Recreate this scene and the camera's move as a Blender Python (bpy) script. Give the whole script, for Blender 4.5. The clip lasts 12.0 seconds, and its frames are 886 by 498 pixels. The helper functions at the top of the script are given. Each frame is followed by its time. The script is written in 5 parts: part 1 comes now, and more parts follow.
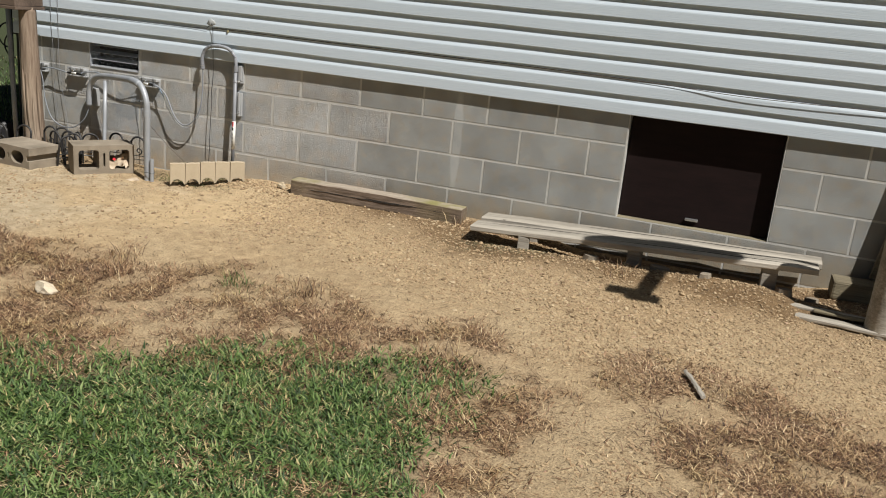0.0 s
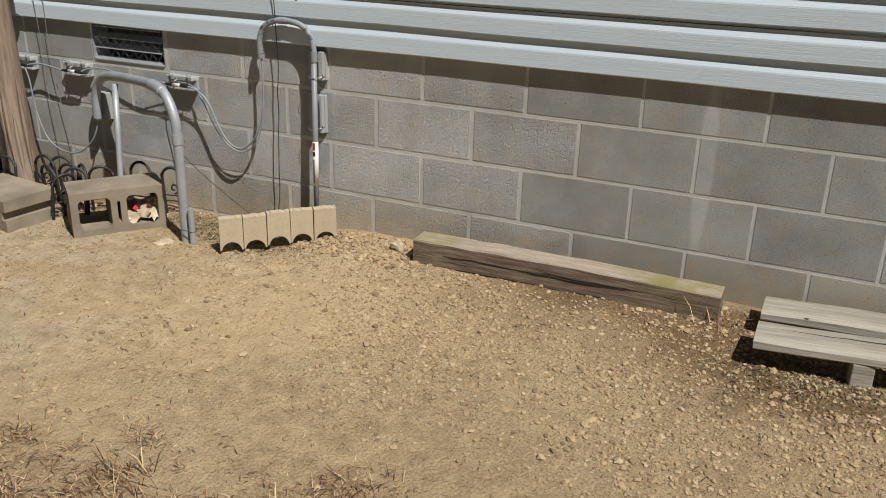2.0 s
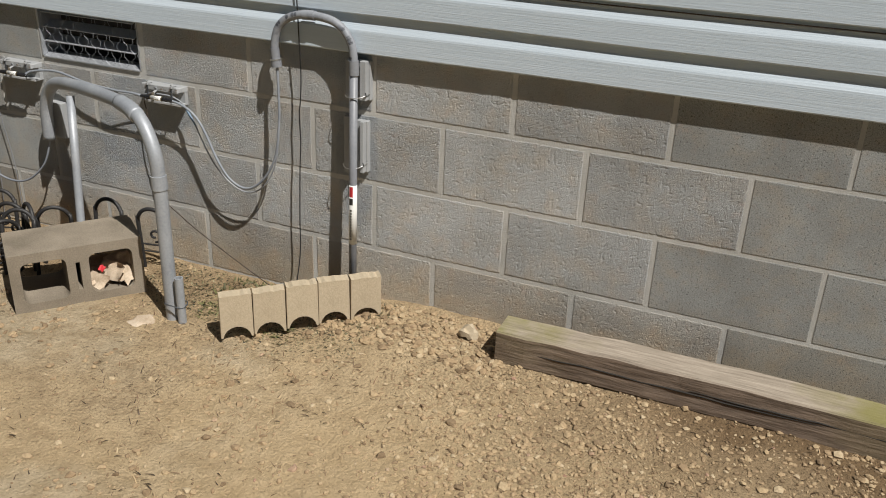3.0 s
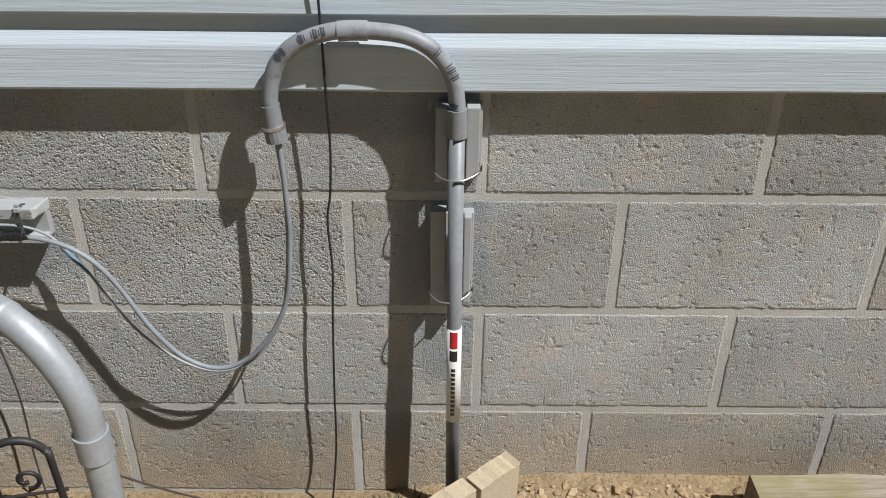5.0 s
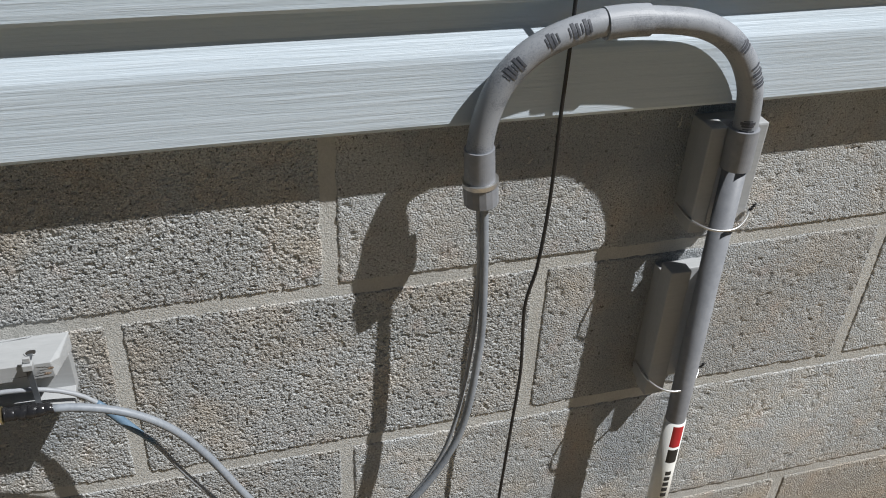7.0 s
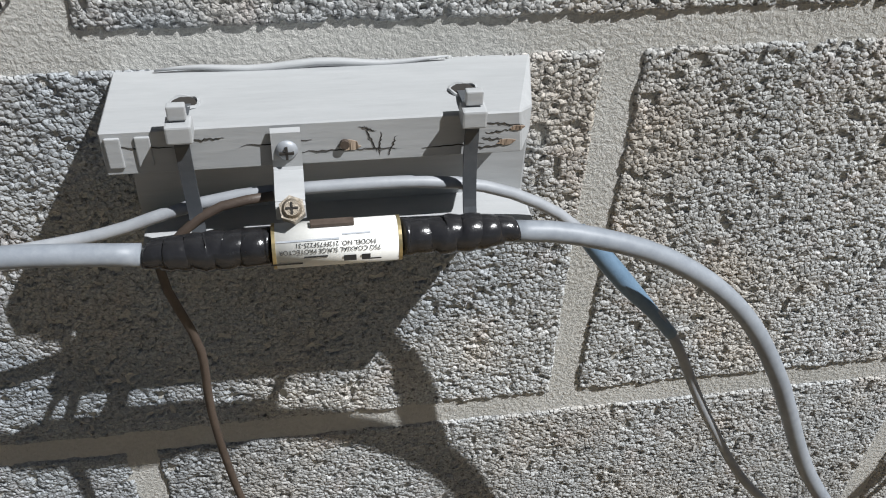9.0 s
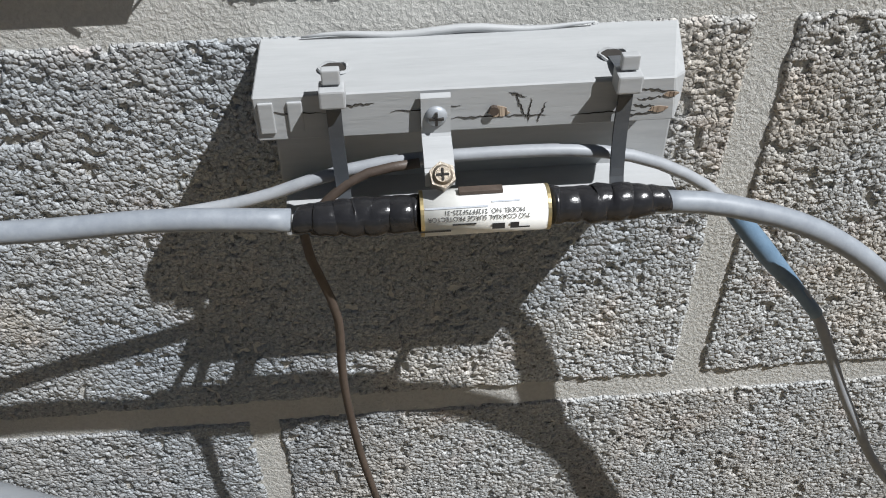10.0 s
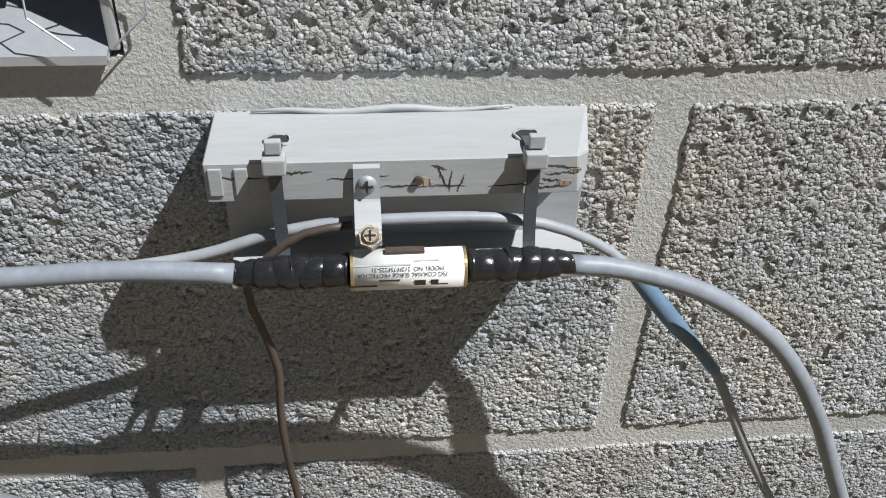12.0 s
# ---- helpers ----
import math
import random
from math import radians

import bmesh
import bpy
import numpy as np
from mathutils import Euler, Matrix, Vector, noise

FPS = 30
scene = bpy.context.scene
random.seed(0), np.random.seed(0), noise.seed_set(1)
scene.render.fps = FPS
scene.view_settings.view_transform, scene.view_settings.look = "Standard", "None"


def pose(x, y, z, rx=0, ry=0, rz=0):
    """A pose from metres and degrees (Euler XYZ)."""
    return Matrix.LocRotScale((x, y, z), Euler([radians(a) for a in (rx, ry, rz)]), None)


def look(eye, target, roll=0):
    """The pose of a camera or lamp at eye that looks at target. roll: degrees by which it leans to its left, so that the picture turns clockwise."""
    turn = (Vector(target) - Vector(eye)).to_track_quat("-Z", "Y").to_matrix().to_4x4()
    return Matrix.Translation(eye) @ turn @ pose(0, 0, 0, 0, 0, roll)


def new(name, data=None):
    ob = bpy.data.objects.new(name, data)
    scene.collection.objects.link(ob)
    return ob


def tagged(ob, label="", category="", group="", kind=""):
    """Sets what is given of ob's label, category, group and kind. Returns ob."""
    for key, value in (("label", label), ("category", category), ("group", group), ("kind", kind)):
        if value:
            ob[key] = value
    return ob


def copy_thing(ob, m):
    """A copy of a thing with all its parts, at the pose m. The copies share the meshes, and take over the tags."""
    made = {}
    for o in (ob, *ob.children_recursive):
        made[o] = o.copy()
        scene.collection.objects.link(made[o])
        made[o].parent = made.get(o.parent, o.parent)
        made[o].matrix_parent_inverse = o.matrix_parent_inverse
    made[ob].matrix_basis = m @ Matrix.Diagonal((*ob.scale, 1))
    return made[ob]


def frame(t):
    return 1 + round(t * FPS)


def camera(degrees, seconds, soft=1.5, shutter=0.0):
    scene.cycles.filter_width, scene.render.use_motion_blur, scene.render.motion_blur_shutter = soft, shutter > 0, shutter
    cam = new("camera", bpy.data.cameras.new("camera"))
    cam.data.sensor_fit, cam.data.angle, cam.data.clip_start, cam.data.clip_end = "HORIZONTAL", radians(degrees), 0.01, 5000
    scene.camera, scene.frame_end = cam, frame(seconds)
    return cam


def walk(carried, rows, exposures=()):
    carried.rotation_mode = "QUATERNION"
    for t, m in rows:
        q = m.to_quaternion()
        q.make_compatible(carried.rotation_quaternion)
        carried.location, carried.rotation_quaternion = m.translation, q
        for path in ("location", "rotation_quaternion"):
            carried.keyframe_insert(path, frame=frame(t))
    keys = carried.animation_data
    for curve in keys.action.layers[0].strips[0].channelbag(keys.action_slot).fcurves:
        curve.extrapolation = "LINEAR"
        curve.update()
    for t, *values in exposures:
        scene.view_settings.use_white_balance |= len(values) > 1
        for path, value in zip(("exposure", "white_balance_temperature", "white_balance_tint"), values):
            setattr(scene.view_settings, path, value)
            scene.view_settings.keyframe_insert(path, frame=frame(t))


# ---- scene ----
cam = camera(53.5, 12.0, soft=1.0)
PATH = [
    (0, (2.889, -4.888, 1.359), (2.272, -3.074, 0.788), 5.4),
    (0.5, (2.576, -4.313, 1.325), (1.924, -2.546, 0.651), 5.4),
    (1, (2.253, -3.745, 1.337), (1.528, -2.009, 0.661), 4.2),
    (1.5, (1.883, -3.316, 1.335), (1.099, -1.626, 0.606), 2.5),
    (2, (1.623, -2.927, 1.317), (0.857, -1.234, 0.577), 1.4),
    (2.5, (1.234, -2.478, 1.313), (0.461, -0.797, 0.554), 3.3),
    (3, (0.904, -2.104, 1.299), (0.199, -0.429, 0.462), 2.3),
    (3.5, (0.545, -1.666, 1.255), (-0.095, 0.009, 0.369), 4.0),
    (3.7, (0.399, -1.539, 1.267), (-0.187, 0.147, 0.365), 3.5),
    (5.3, (-0.349, -1.092, 1.189), (-0.219, 0.614, 0.153), 1.0),
    (5.5, (-0.39, -1.047, 1.182), (-0.19, 0.666, 0.17), 1.2),
    (6, (-0.456, -0.885, 1.185), (-0.148, 0.85, 0.239), -0.7),
    (6.5, (-0.58, -0.766, 1.164), (-0.177, 0.933, 0.189), 2.0),
    (7, (-0.714, -0.652, 1.101), (-0.215, 0.931, -0.015), 3.0),
    (7.2, (-0.741, -0.595, 1.072), (-0.227, 0.965, -0.069), 5.3),
    (8.8, (-0.912, -0.284, 0.762), (-0.555, 1.229, -0.495), 3.7),
    (9, (-0.925, -0.277, 0.751), (-0.644, 1.227, -0.537), 2.6),
    (9.5, (-0.946, -0.271, 0.742), (-0.815, 1.221, -0.583), -0.7),
    (10, (-0.949, -0.274, 0.743), (-0.832, 1.23, -0.57), -0.6),
    (10.5, (-0.945, -0.281, 0.751), (-0.807, 1.257, -0.52), 0.2),
    (11, (-0.94, -0.283, 0.756), (-0.783, 1.287, -0.472), 1.4),
    (11.5, (-0.938, -0.288, 0.759), (-0.763, 1.301, -0.443), 1.7),
    (12, (-0.936, -0.304, 0.761), (-0.746, 1.292, -0.428), 2.1),
]
walk(cam, [(t, look(eye, target, roll)) for t, eye, target, roll in PATH], exposures=[(0, 0.0, 6500, 10), (1.5, -0.12, 6500, 10), (2.5, -0.22, 6500, 10), (3.5, -0.18, 6400, 10), (5.5, 0.0, 6150, 10), (7, -0.04, 6080, 10), (9, 0.14, 6020, 10), (12, 0.20, 6000, 10)])


# ---- sun, sky ----
SUN_TO = Vector((1.7, -1.0, 2.8)).normalized()
sun_data = bpy.data.lights.new("sun", "SUN")
sun_data.energy, sun_data.angle, sun_data.color = 5.85, radians(0.53), (1.0, 0.965, 0.91)
sun = new("sun", sun_data)
sun.matrix_world = look(SUN_TO * 30, (0, 0, 0))
world = bpy.data.worlds.new("sky")
scene.world = world
world.use_nodes = True
wn = world.node_tree.nodes
sky = wn.new("ShaderNodeTexSky")
sky.sky_type, sky.sun_disc = "NISHITA", False
sky.sun_elevation = math.asin(SUN_TO.z)
sky.sun_rotation = math.atan2(SUN_TO.x, SUN_TO.y)
wn["Background"].inputs["Strength"].default_value = 0.016
world.node_tree.links.new(sky.outputs["Color"], wn["Background"].inputs["Color"])


# ---- materials ----
def shader(name):
    m = bpy.data.materials.new(name)
    m.use_nodes = True
    nt = m.node_tree
    return m, nt, nt.nodes["Principled BSDF"]


def link(nt, a, b):
    nt.links.new(a, b)


def coords(nt, stretch=(1, 1, 1), shift=False):
    tc = nt.nodes.new("ShaderNodeTexCoord")
    mp = nt.nodes.new("ShaderNodeMapping")
    mp.inputs["Scale"].default_value = stretch
    link(nt, tc.outputs["Object"], mp.inputs["Vector"])
    if shift:
        oi = nt.nodes.new("ShaderNodeObjectInfo")
        mul = nt.nodes.new("ShaderNodeMath")
        mul.operation = "MULTIPLY"
        mul.inputs[1].default_value = 37.0
        link(nt, oi.outputs["Random"], mul.inputs[0])
        link(nt, mul.outputs[0], mp.inputs["Location"])
    return mp.outputs["Vector"]


def noise_node(nt, vec, scale, detail=4.0, rough=0.55):
    n = nt.nodes.new("ShaderNodeTexNoise")
    n.inputs["Scale"].default_value, n.inputs["Detail"].default_value, n.inputs["Roughness"].default_value = scale, detail, rough
    link(nt, vec, n.inputs["Vector"])
    return n.outputs["Fac"]


def ramp(nt, fac, stops):
    r = nt.nodes.new("ShaderNodeValToRGB")
    els = r.color_ramp.elements
    while len(els) < len(stops):
        els.new(0.5)
    for e, (p, c) in zip(els, stops):
        e.position = p
        e.color = (*c, 1.0) if len(c) == 3 else c
    link(nt, fac, r.inputs["Fac"])
    return r.outputs["Color"]


def mixc(nt, fac, a, b, how="MIX"):
    m = nt.nodes.new("ShaderNodeMix")
    m.data_type, m.blend_type = "RGBA", how
    for sock, v in ((m.inputs["Factor"], fac), (m.inputs["A"], a), (m.inputs["B"], b)):
        if isinstance(v, (int, float)):
            sock.default_value = v
        elif isinstance(v, tuple):
            sock.default_value = (*v, 1.0)
        else:
            link(nt, v, sock)
    return m.outputs["Result"]


def math_node(nt, op, a, b=0.0):
    m = nt.nodes.new("ShaderNodeMath")
    m.operation = op
    for sock, v in zip(m.inputs, (a, b)):
        if isinstance(v, (int, float)):
            sock.default_value = v
        else:
            link(nt, v, sock)
    return m.outputs[0]


def bumped(nt, bsdf, height, strength, distance):
    b = nt.nodes.new("ShaderNodeBump")
    b.inputs["Strength"].default_value, b.inputs["Distance"].default_value = strength, distance
    link(nt, height, b.inputs["Height"])
    link(nt, b.outputs["Normal"], bsdf.inputs["Normal"])


def plain(name, dark, light, scale=40.0, rough=0.6, metal=0.0, bump=0.3, depth=0.001, stretch=(1, 1, 1), grain=None, shift=False, spread=(0.35, 0.65)):
    """Two-tone surface with a broad mottling and a fine grain."""
    m, nt, b = shader(name)
    v = coords(nt, stretch, shift)
    big = noise_node(nt, v, scale * 0.22, 3)
    fine = noise_node(nt, v, grain or scale * 4, 5, 0.65)
    mix = math_node(nt, "ADD", math_node(nt, "MULTIPLY", big, 0.6), math_node(nt, "MULTIPLY", fine, 0.4))
    link(nt, ramp(nt, mix, [(spread[0], dark), (spread[1], light)]), b.inputs["Base Color"])
    b.inputs["Roughness"].default_value, b.inputs["Metallic"].default_value = rough, metal
    bumped(nt, b, fine, bump, depth)
    return m


def block_material(name, dark, light, bump, depth, grit, pits, close):
    """Cast concrete block: sandy aggregate, pits with their shade painted dark, warm patches, grey overspray round the
    fittings.
    """
    m, nt, b = shader(name)
    v = coords(nt, shift=False)
    oi = nt.nodes.new("ShaderNodeObjectInfo")
    stain = noise_node(nt, v, 4.2, 4)
    hue = noise_node(nt, v, 13.0, 3, 0.6)
    hue2 = noise_node(nt, v, 31.0, 3, 0.6)
    agg = noise_node(nt, v, grit, 6, 0.75)
    col = ramp(nt, agg, [(0.34, dark), (0.62, light)])
    col = mixc(nt, ramp(nt, stain, [(0.40, (0, 0, 0)), (0.70, (0.70, 0.70, 0.70))]), col, (0.62, 0.60, 0.57), "MULTIPLY")
    # rusty, sandy and pale patches of the aggregate
    col = mixc(nt, ramp(nt, hue, [(0.46, (0, 0, 0)), (0.70, (0.80, 0.80, 0.80))]), col, mixc(nt, 1.0, col, (1.13, 1.0, 0.86), "MULTIPLY"))
    col = mixc(nt, ramp(nt, hue2, [(0.56, (0, 0, 0)), (0.72, (0.55, 0.55, 0.55))]), col, mixc(nt, 1.0, col, (1.14, 0.98, 0.91), "MULTIPLY"))
    # dark dots: dark grains, and the shade of fine pores painted into the colour
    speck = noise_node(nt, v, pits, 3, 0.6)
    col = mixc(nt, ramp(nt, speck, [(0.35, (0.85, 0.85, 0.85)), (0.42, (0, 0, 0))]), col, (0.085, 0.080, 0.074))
    # sparse larger pits, drawn only by their painted shade
    pock_shade = noise_node(nt, v, 150.0, 2, 0.5)
    col = mixc(nt, ramp(nt, pock_shade, [(0.29, (0.85, 0.85, 0.85)), (0.335, (0, 0, 0))]), col, (0.07, 0.066, 0.06))
    pale = noise_node(nt, v, pits * 0.8, 2, 0.6)
    col = mixc(nt, ramp(nt, pale, [(0.62, (0, 0, 0)), (0.72, (0.35, 0.35, 0.35))]), col, (0.66, 0.62, 0.54))
    sz = nt.nodes.new("ShaderNodeSeparateXYZ")
    link(nt, v, sz.inputs["Vector"])
    # grey paint sprayed past the bracket and the conduit
    edge = math_node(nt, "MULTIPLY", math_node(nt, "SUBTRACT", hue, 0.5), 0.9)

    def spray(cx, cz, rx, rz):
        dx = math_node(nt, "DIVIDE", math_node(nt, "SUBTRACT", sz.outputs["X"], cx), rx)
        dz = math_node(nt, "DIVIDE", math_node(nt, "SUBTRACT", sz.outputs["Z"], cz), rz)
        d = math_node(nt, "ADD", math_node(nt, "MULTIPLY", dx, dx), math_node(nt, "MULTIPLY", dz, dz))
        return ramp(nt, math_node(nt, "ADD", d, edge), [(0.55, (0.75, 0.75, 0.75)), (1.0, (0, 0, 0))])

    for cx, cz, rx, rz in ((-0.99, 0.530, 0.19, 0.11), (-1.10, 0.39, 0.17, 0.10), (-0.262, 0.55, 0.075, 0.33), (-0.35, 0.79, 0.24, 0.10)):
        col = mixc(nt, spray(cx, cz, rx, rz), col, mixc(nt, 0.5, mixc(nt, 1.0, col, (0.84, 0.90, 0.97), "MULTIPLY"), (0.235, 0.25, 0.27)))
    # one pale run down the wall
    streak = math_node(nt, "MULTIPLY", spray(1.248, 0.50, 0.034, 0.34), math_node(nt, "ADD", 0.05, hue))
    col = mixc(nt, streak, col, (0.52, 0.54, 0.54))
    # tan splash of soil on the lowest course
    low = ramp(nt, math_node(nt, "ADD", sz.outputs["Z"], math_node(nt, "MULTIPLY", stain, 0.16)), [(0.16, (0.9, 0.9, 0.9)), (0.33, (0, 0, 0))])
    col = mixc(nt, low, col, mixc(nt, 1.0, col, (1.0, 0.85, 0.66), "MULTIPLY"))
    tone = math_node(nt, "ADD", math_node(nt, "MULTIPLY", oi.outputs["Random"], 0.22), 0.88)
    hs = nt.nodes.new("ShaderNodeHueSaturation")
    link(nt, col, hs.inputs["Color"])
    link(nt, tone, hs.inputs["Value"])
    link(nt, hs.outputs["Color"], b.inputs["Base Color"])
    b.inputs["Roughness"].default_value = 0.95
    if close:
        # rounded sand grains, some sunk, with crevices between
        warp = nt.nodes.new("ShaderNodeTexNoise")
        warp.inputs["Scale"].default_value = 260.0
        link(nt, v, warp.inputs["Vector"])
        push = nt.nodes.new("ShaderNodeVectorMath")
        push.operation = "MULTIPLY_ADD"
        push.inputs[1].default_value = (0.0020, 0.0020, 0.0020)
        link(nt, warp.outputs["Color"], push.inputs[0])
        link(nt, v, push.inputs[2])
        grains = nt.nodes.new("ShaderNodeTexVoronoi")
        grains.inputs["Scale"].default_value = 540.0
        link(nt, push.outputs[0], grains.inputs["Vector"])
        own = nt.nodes.new("ShaderNodeSeparateColor")
        link(nt, grains.outputs["Color"], own.inputs["Color"])
        dome = math_node(nt, "MULTIPLY", math_node(nt, "MAXIMUM", grains.outputs["Distance"], 0.40), -2.2)
        h = math_node(nt, "ADD", math_node(nt, "ADD", math_node(nt, "MULTIPLY", agg, 0.35), math_node(nt, "MULTIPLY", own.outputs["Red"], 0.45)), dome)
    else:
        sunk = ramp(nt, speck, [(0.32, (0, 0, 0)), (0.44, (1, 1, 1))])
        h = math_node(nt, "ADD", math_node(nt, "MULTIPLY", agg, 0.8), math_node(nt, "MULTIPLY", sunk, 0.9))
    bumped(nt, b, h, bump, depth)
    return m


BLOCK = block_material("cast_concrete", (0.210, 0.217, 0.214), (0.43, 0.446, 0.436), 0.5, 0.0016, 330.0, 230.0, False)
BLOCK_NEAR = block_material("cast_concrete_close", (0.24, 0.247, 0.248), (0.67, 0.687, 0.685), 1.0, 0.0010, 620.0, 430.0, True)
MORTAR = plain("mortar", (0.43, 0.425, 0.395), (0.61, 0.60, 0.565), 30, 0.95, bump=0.9, depth=0.002, grain=520)
SIDING = plain("vinyl_siding", (0.515, 0.595, 0.66), (0.605, 0.675, 0.735), 8, 0.45, bump=0.45, depth=0.002, stretch=(0.028, 1, 1), grain=240)
# near black; also put in cracks, slots and holes for their shade
HOUSE_DARK = plain("crawlspace_dark", (0.02, 0.018, 0.016), (0.04, 0.035, 0.03), 6, 0.9)
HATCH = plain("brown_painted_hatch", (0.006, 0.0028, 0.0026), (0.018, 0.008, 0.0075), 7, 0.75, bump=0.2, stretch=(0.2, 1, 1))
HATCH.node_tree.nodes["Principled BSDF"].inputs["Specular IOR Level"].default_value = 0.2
TIMBER = plain("weathered_timber", (0.07, 0.055, 0.035), (0.30, 0.26, 0.17), 16, 0.9, bump=0.9, depth=0.004, stretch=(0.07, 1, 1), grain=90)
GREY_WOOD = plain("silvered_plank", (0.16, 0.145, 0.12), (0.52, 0.475, 0.40), 18, 0.9, bump=0.8, depth=0.003, stretch=(0.06, 1, 1), grain=110)
POST_WOOD = plain("peeled_log", (0.11, 0.066, 0.042), (0.40, 0.32, 0.24), 14, 0.9, bump=1.0, depth=0.006, stretch=(1, 1, 0.08), grain=70)
LOOSE_BLOCK = plain("sandy_block", (0.165, 0.137, 0.10), (0.345, 0.293, 0.225), 25, 0.95, bump=0.7, depth=0.004, grain=230)
EDGER = plain("cast_edger", (0.38, 0.31, 0.21), (0.55, 0.46, 0.33), 22, 0.95, bump=0.5, depth=0.003, grain=200)
PVC = plain("grey_pvc", (0.17, 0.178, 0.195), (0.27, 0.28, 0.30), 30, 0.45, bump=0.1)
PVC_STAINED = plain("stained_grey_pvc", (0.13, 0.14, 0.16), (0.28, 0.295, 0.32), 160, 0.5, bump=0.15, spread=(0.33, 0.50))
DARK_PRINT = plain("faded_print", (0.05, 0.055, 0.07), (0.09, 0.095, 0.11), 60, 0.6)
PVC_OLD = plain("galvanised_pipe", (0.27, 0.29, 0.32), (0.42, 0.44, 0.46), 40, 0.5, metal=0.25, bump=0.15)
COAX_PALE = plain("pale_coax_sheath", (0.23, 0.245, 0.265), (0.33, 0.345, 0.365), 60, 0.5, bump=0.1)
COAX = plain("grey_coax_sheath", (0.18, 0.20, 0.23), (0.29, 0.315, 0.345), 60, 0.5, bump=0.1)
BLUE_SHRINK = plain("blue_heat_shrink", (0.09, 0.15, 0.22), (0.16, 0.24, 0.33), 80, 0.45, bump=0.2)
BLACK = plain("black_rubber", (0.012, 0.012, 0.013), (0.03, 0.03, 0.032), 50, 0.5, bump=0.2)
TAPE = plain("black_vinyl_tape", (0.010, 0.010, 0.011), (0.022, 0.022, 0.024), 60, 0.2, bump=0.25, depth=0.001)
GREY_PAINT = plain("grey_painted_wood", (0.32, 0.33, 0.335), (0.41, 0.42, 0.425), 20, 0.6, bump=0.22, depth=0.0008, stretch=(0.15, 1, 1), grain=320)
TIE = plain("dark_nylon_tie", (0.05, 0.056, 0.065), (0.085, 0.092, 0.10), 60, 0.4, bump=0.1)
WORN_ZINC = plain("worn_zinc", (0.24, 0.20, 0.15), (0.46, 0.42, 0.36), 300, 0.4, metal=0.7, bump=0.2)
STEEL = plain("zinc_steel", (0.50, 0.50, 0.50), (0.66, 0.66, 0.65), 60, 0.35, metal=0.85, bump=0.1)
WHITE = plain("white_label", (0.72, 0.72, 0.68), (0.82, 0.82, 0.79), 90, 0.4, bump=0.05)
GOLD = plain("yellow_chromate", (0.42, 0.33, 0.16), (0.56, 0.47, 0.27), 80, 0.35, metal=0.8, bump=0.05)
INK = plain("label_ink", (0.02, 0.02, 0.02), (0.03, 0.03, 0.03), 50, 0.6, bump=0.0)
RED_INK = plain("label_red", (0.50, 0.02, 0.03), (0.58, 0.03, 0.04), 50, 0.5, bump=0.0)
VENT_METAL = plain("aluminium_vent", (0.42, 0.44, 0.47), (0.55, 0.57, 0.60), 40, 0.4, metal=0.5, bump=0.15)
BROWN_WIRE = plain("brown_wire", (0.045, 0.033, 0.026), (0.088, 0.066, 0.052), 90, 0.55, bump=0.2)
STONE = plain("pale_stone", (0.50, 0.42, 0.30), (0.68, 0.60, 0.46), 30, 0.95, bump=0.6, depth=0.004)
IRON = plain("black_wire_edging", (0.015, 0.015, 0.016), (0.035, 0.033, 0.032), 60, 0.55, bump=0.2)
SCRAP = plain("soiled_paper", (0.36, 0.27, 0.18), (0.62, 0.52, 0.40), 40, 0.9, bump=0.4)
CAULK = plain("grey_caulk", (0.34, 0.36, 0.36), (0.46, 0.48, 0.48), 60, 0.7, bump=0.6, depth=0.003)


# ---- mesh helpers ----
def part(name, bm, material, parent=None, label="", smooth=False):
    me = bpy.data.meshes.new(name)
    bm.to_mesh(me)
    bm.free()
    me.materials.append(material)
    if smooth:
        for p in me.polygons:
            p.use_smooth = True
    ob = new(name, me)
    if parent:
        ob.parent = parent
    if label:
        tagged(ob, label)
    return ob


def raw(name, verts, faces, material, parent=None, smooth=False):
    me = bpy.data.meshes.new(name)
    me.from_pydata(verts, [], faces)
    me.materials.append(material)
    if smooth:
        me.polygons.foreach_set("use_smooth", [True] * len(me.polygons))
    me.update()
    ob = new(name, me)
    if parent:
        ob.parent = parent
    return ob


def base(name, m, label, category, group="", kind=""):
    ob = new(name)
    ob.empty_display_size = 0.05
    ob.matrix_world = m
    return tagged(ob, label, category, group, kind)


def box_bm(lo, hi, bevel=0.0, seg=2, bm=None):
    bm = bm or bmesh.new()
    lo, hi = Vector(lo), Vector(hi)
    made = bmesh.ops.create_cube(bm, size=1.0)["verts"]
    bmesh.ops.transform(bm, matrix=Matrix.Translation((lo + hi) / 2) @ Matrix.Diagonal((*(hi - lo), 1)), verts=made)
    if bevel:
        edges = list({e for v in made for e in v.link_edges})
        bmesh.ops.bevel(bm, geom=edges, offset=bevel, segments=seg, profile=0.6, affect="EDGES")
    return bm


def smooth_line(points, step=0.012):
    """A rounded line (Catmull-Rom) through a few points."""
    p = [Vector(q) for q in points]
    p = [2 * p[0] - p[1]] + p + [2 * p[-1] - p[-2]]
    out = []
    for a, b, c, d in zip(p, p[1:], p[2:], p[3:]):
        n = max(2, int((c - b).length / step))
        for i in range(n):
            t = i / n
            out.append(0.5 * (2 * b + (c - a) * t + (2 * a - 5 * b + 4 * c - d) * t * t + (3 * b - a - 3 * c + d) * t ** 3))
    return out + [p[-2]]


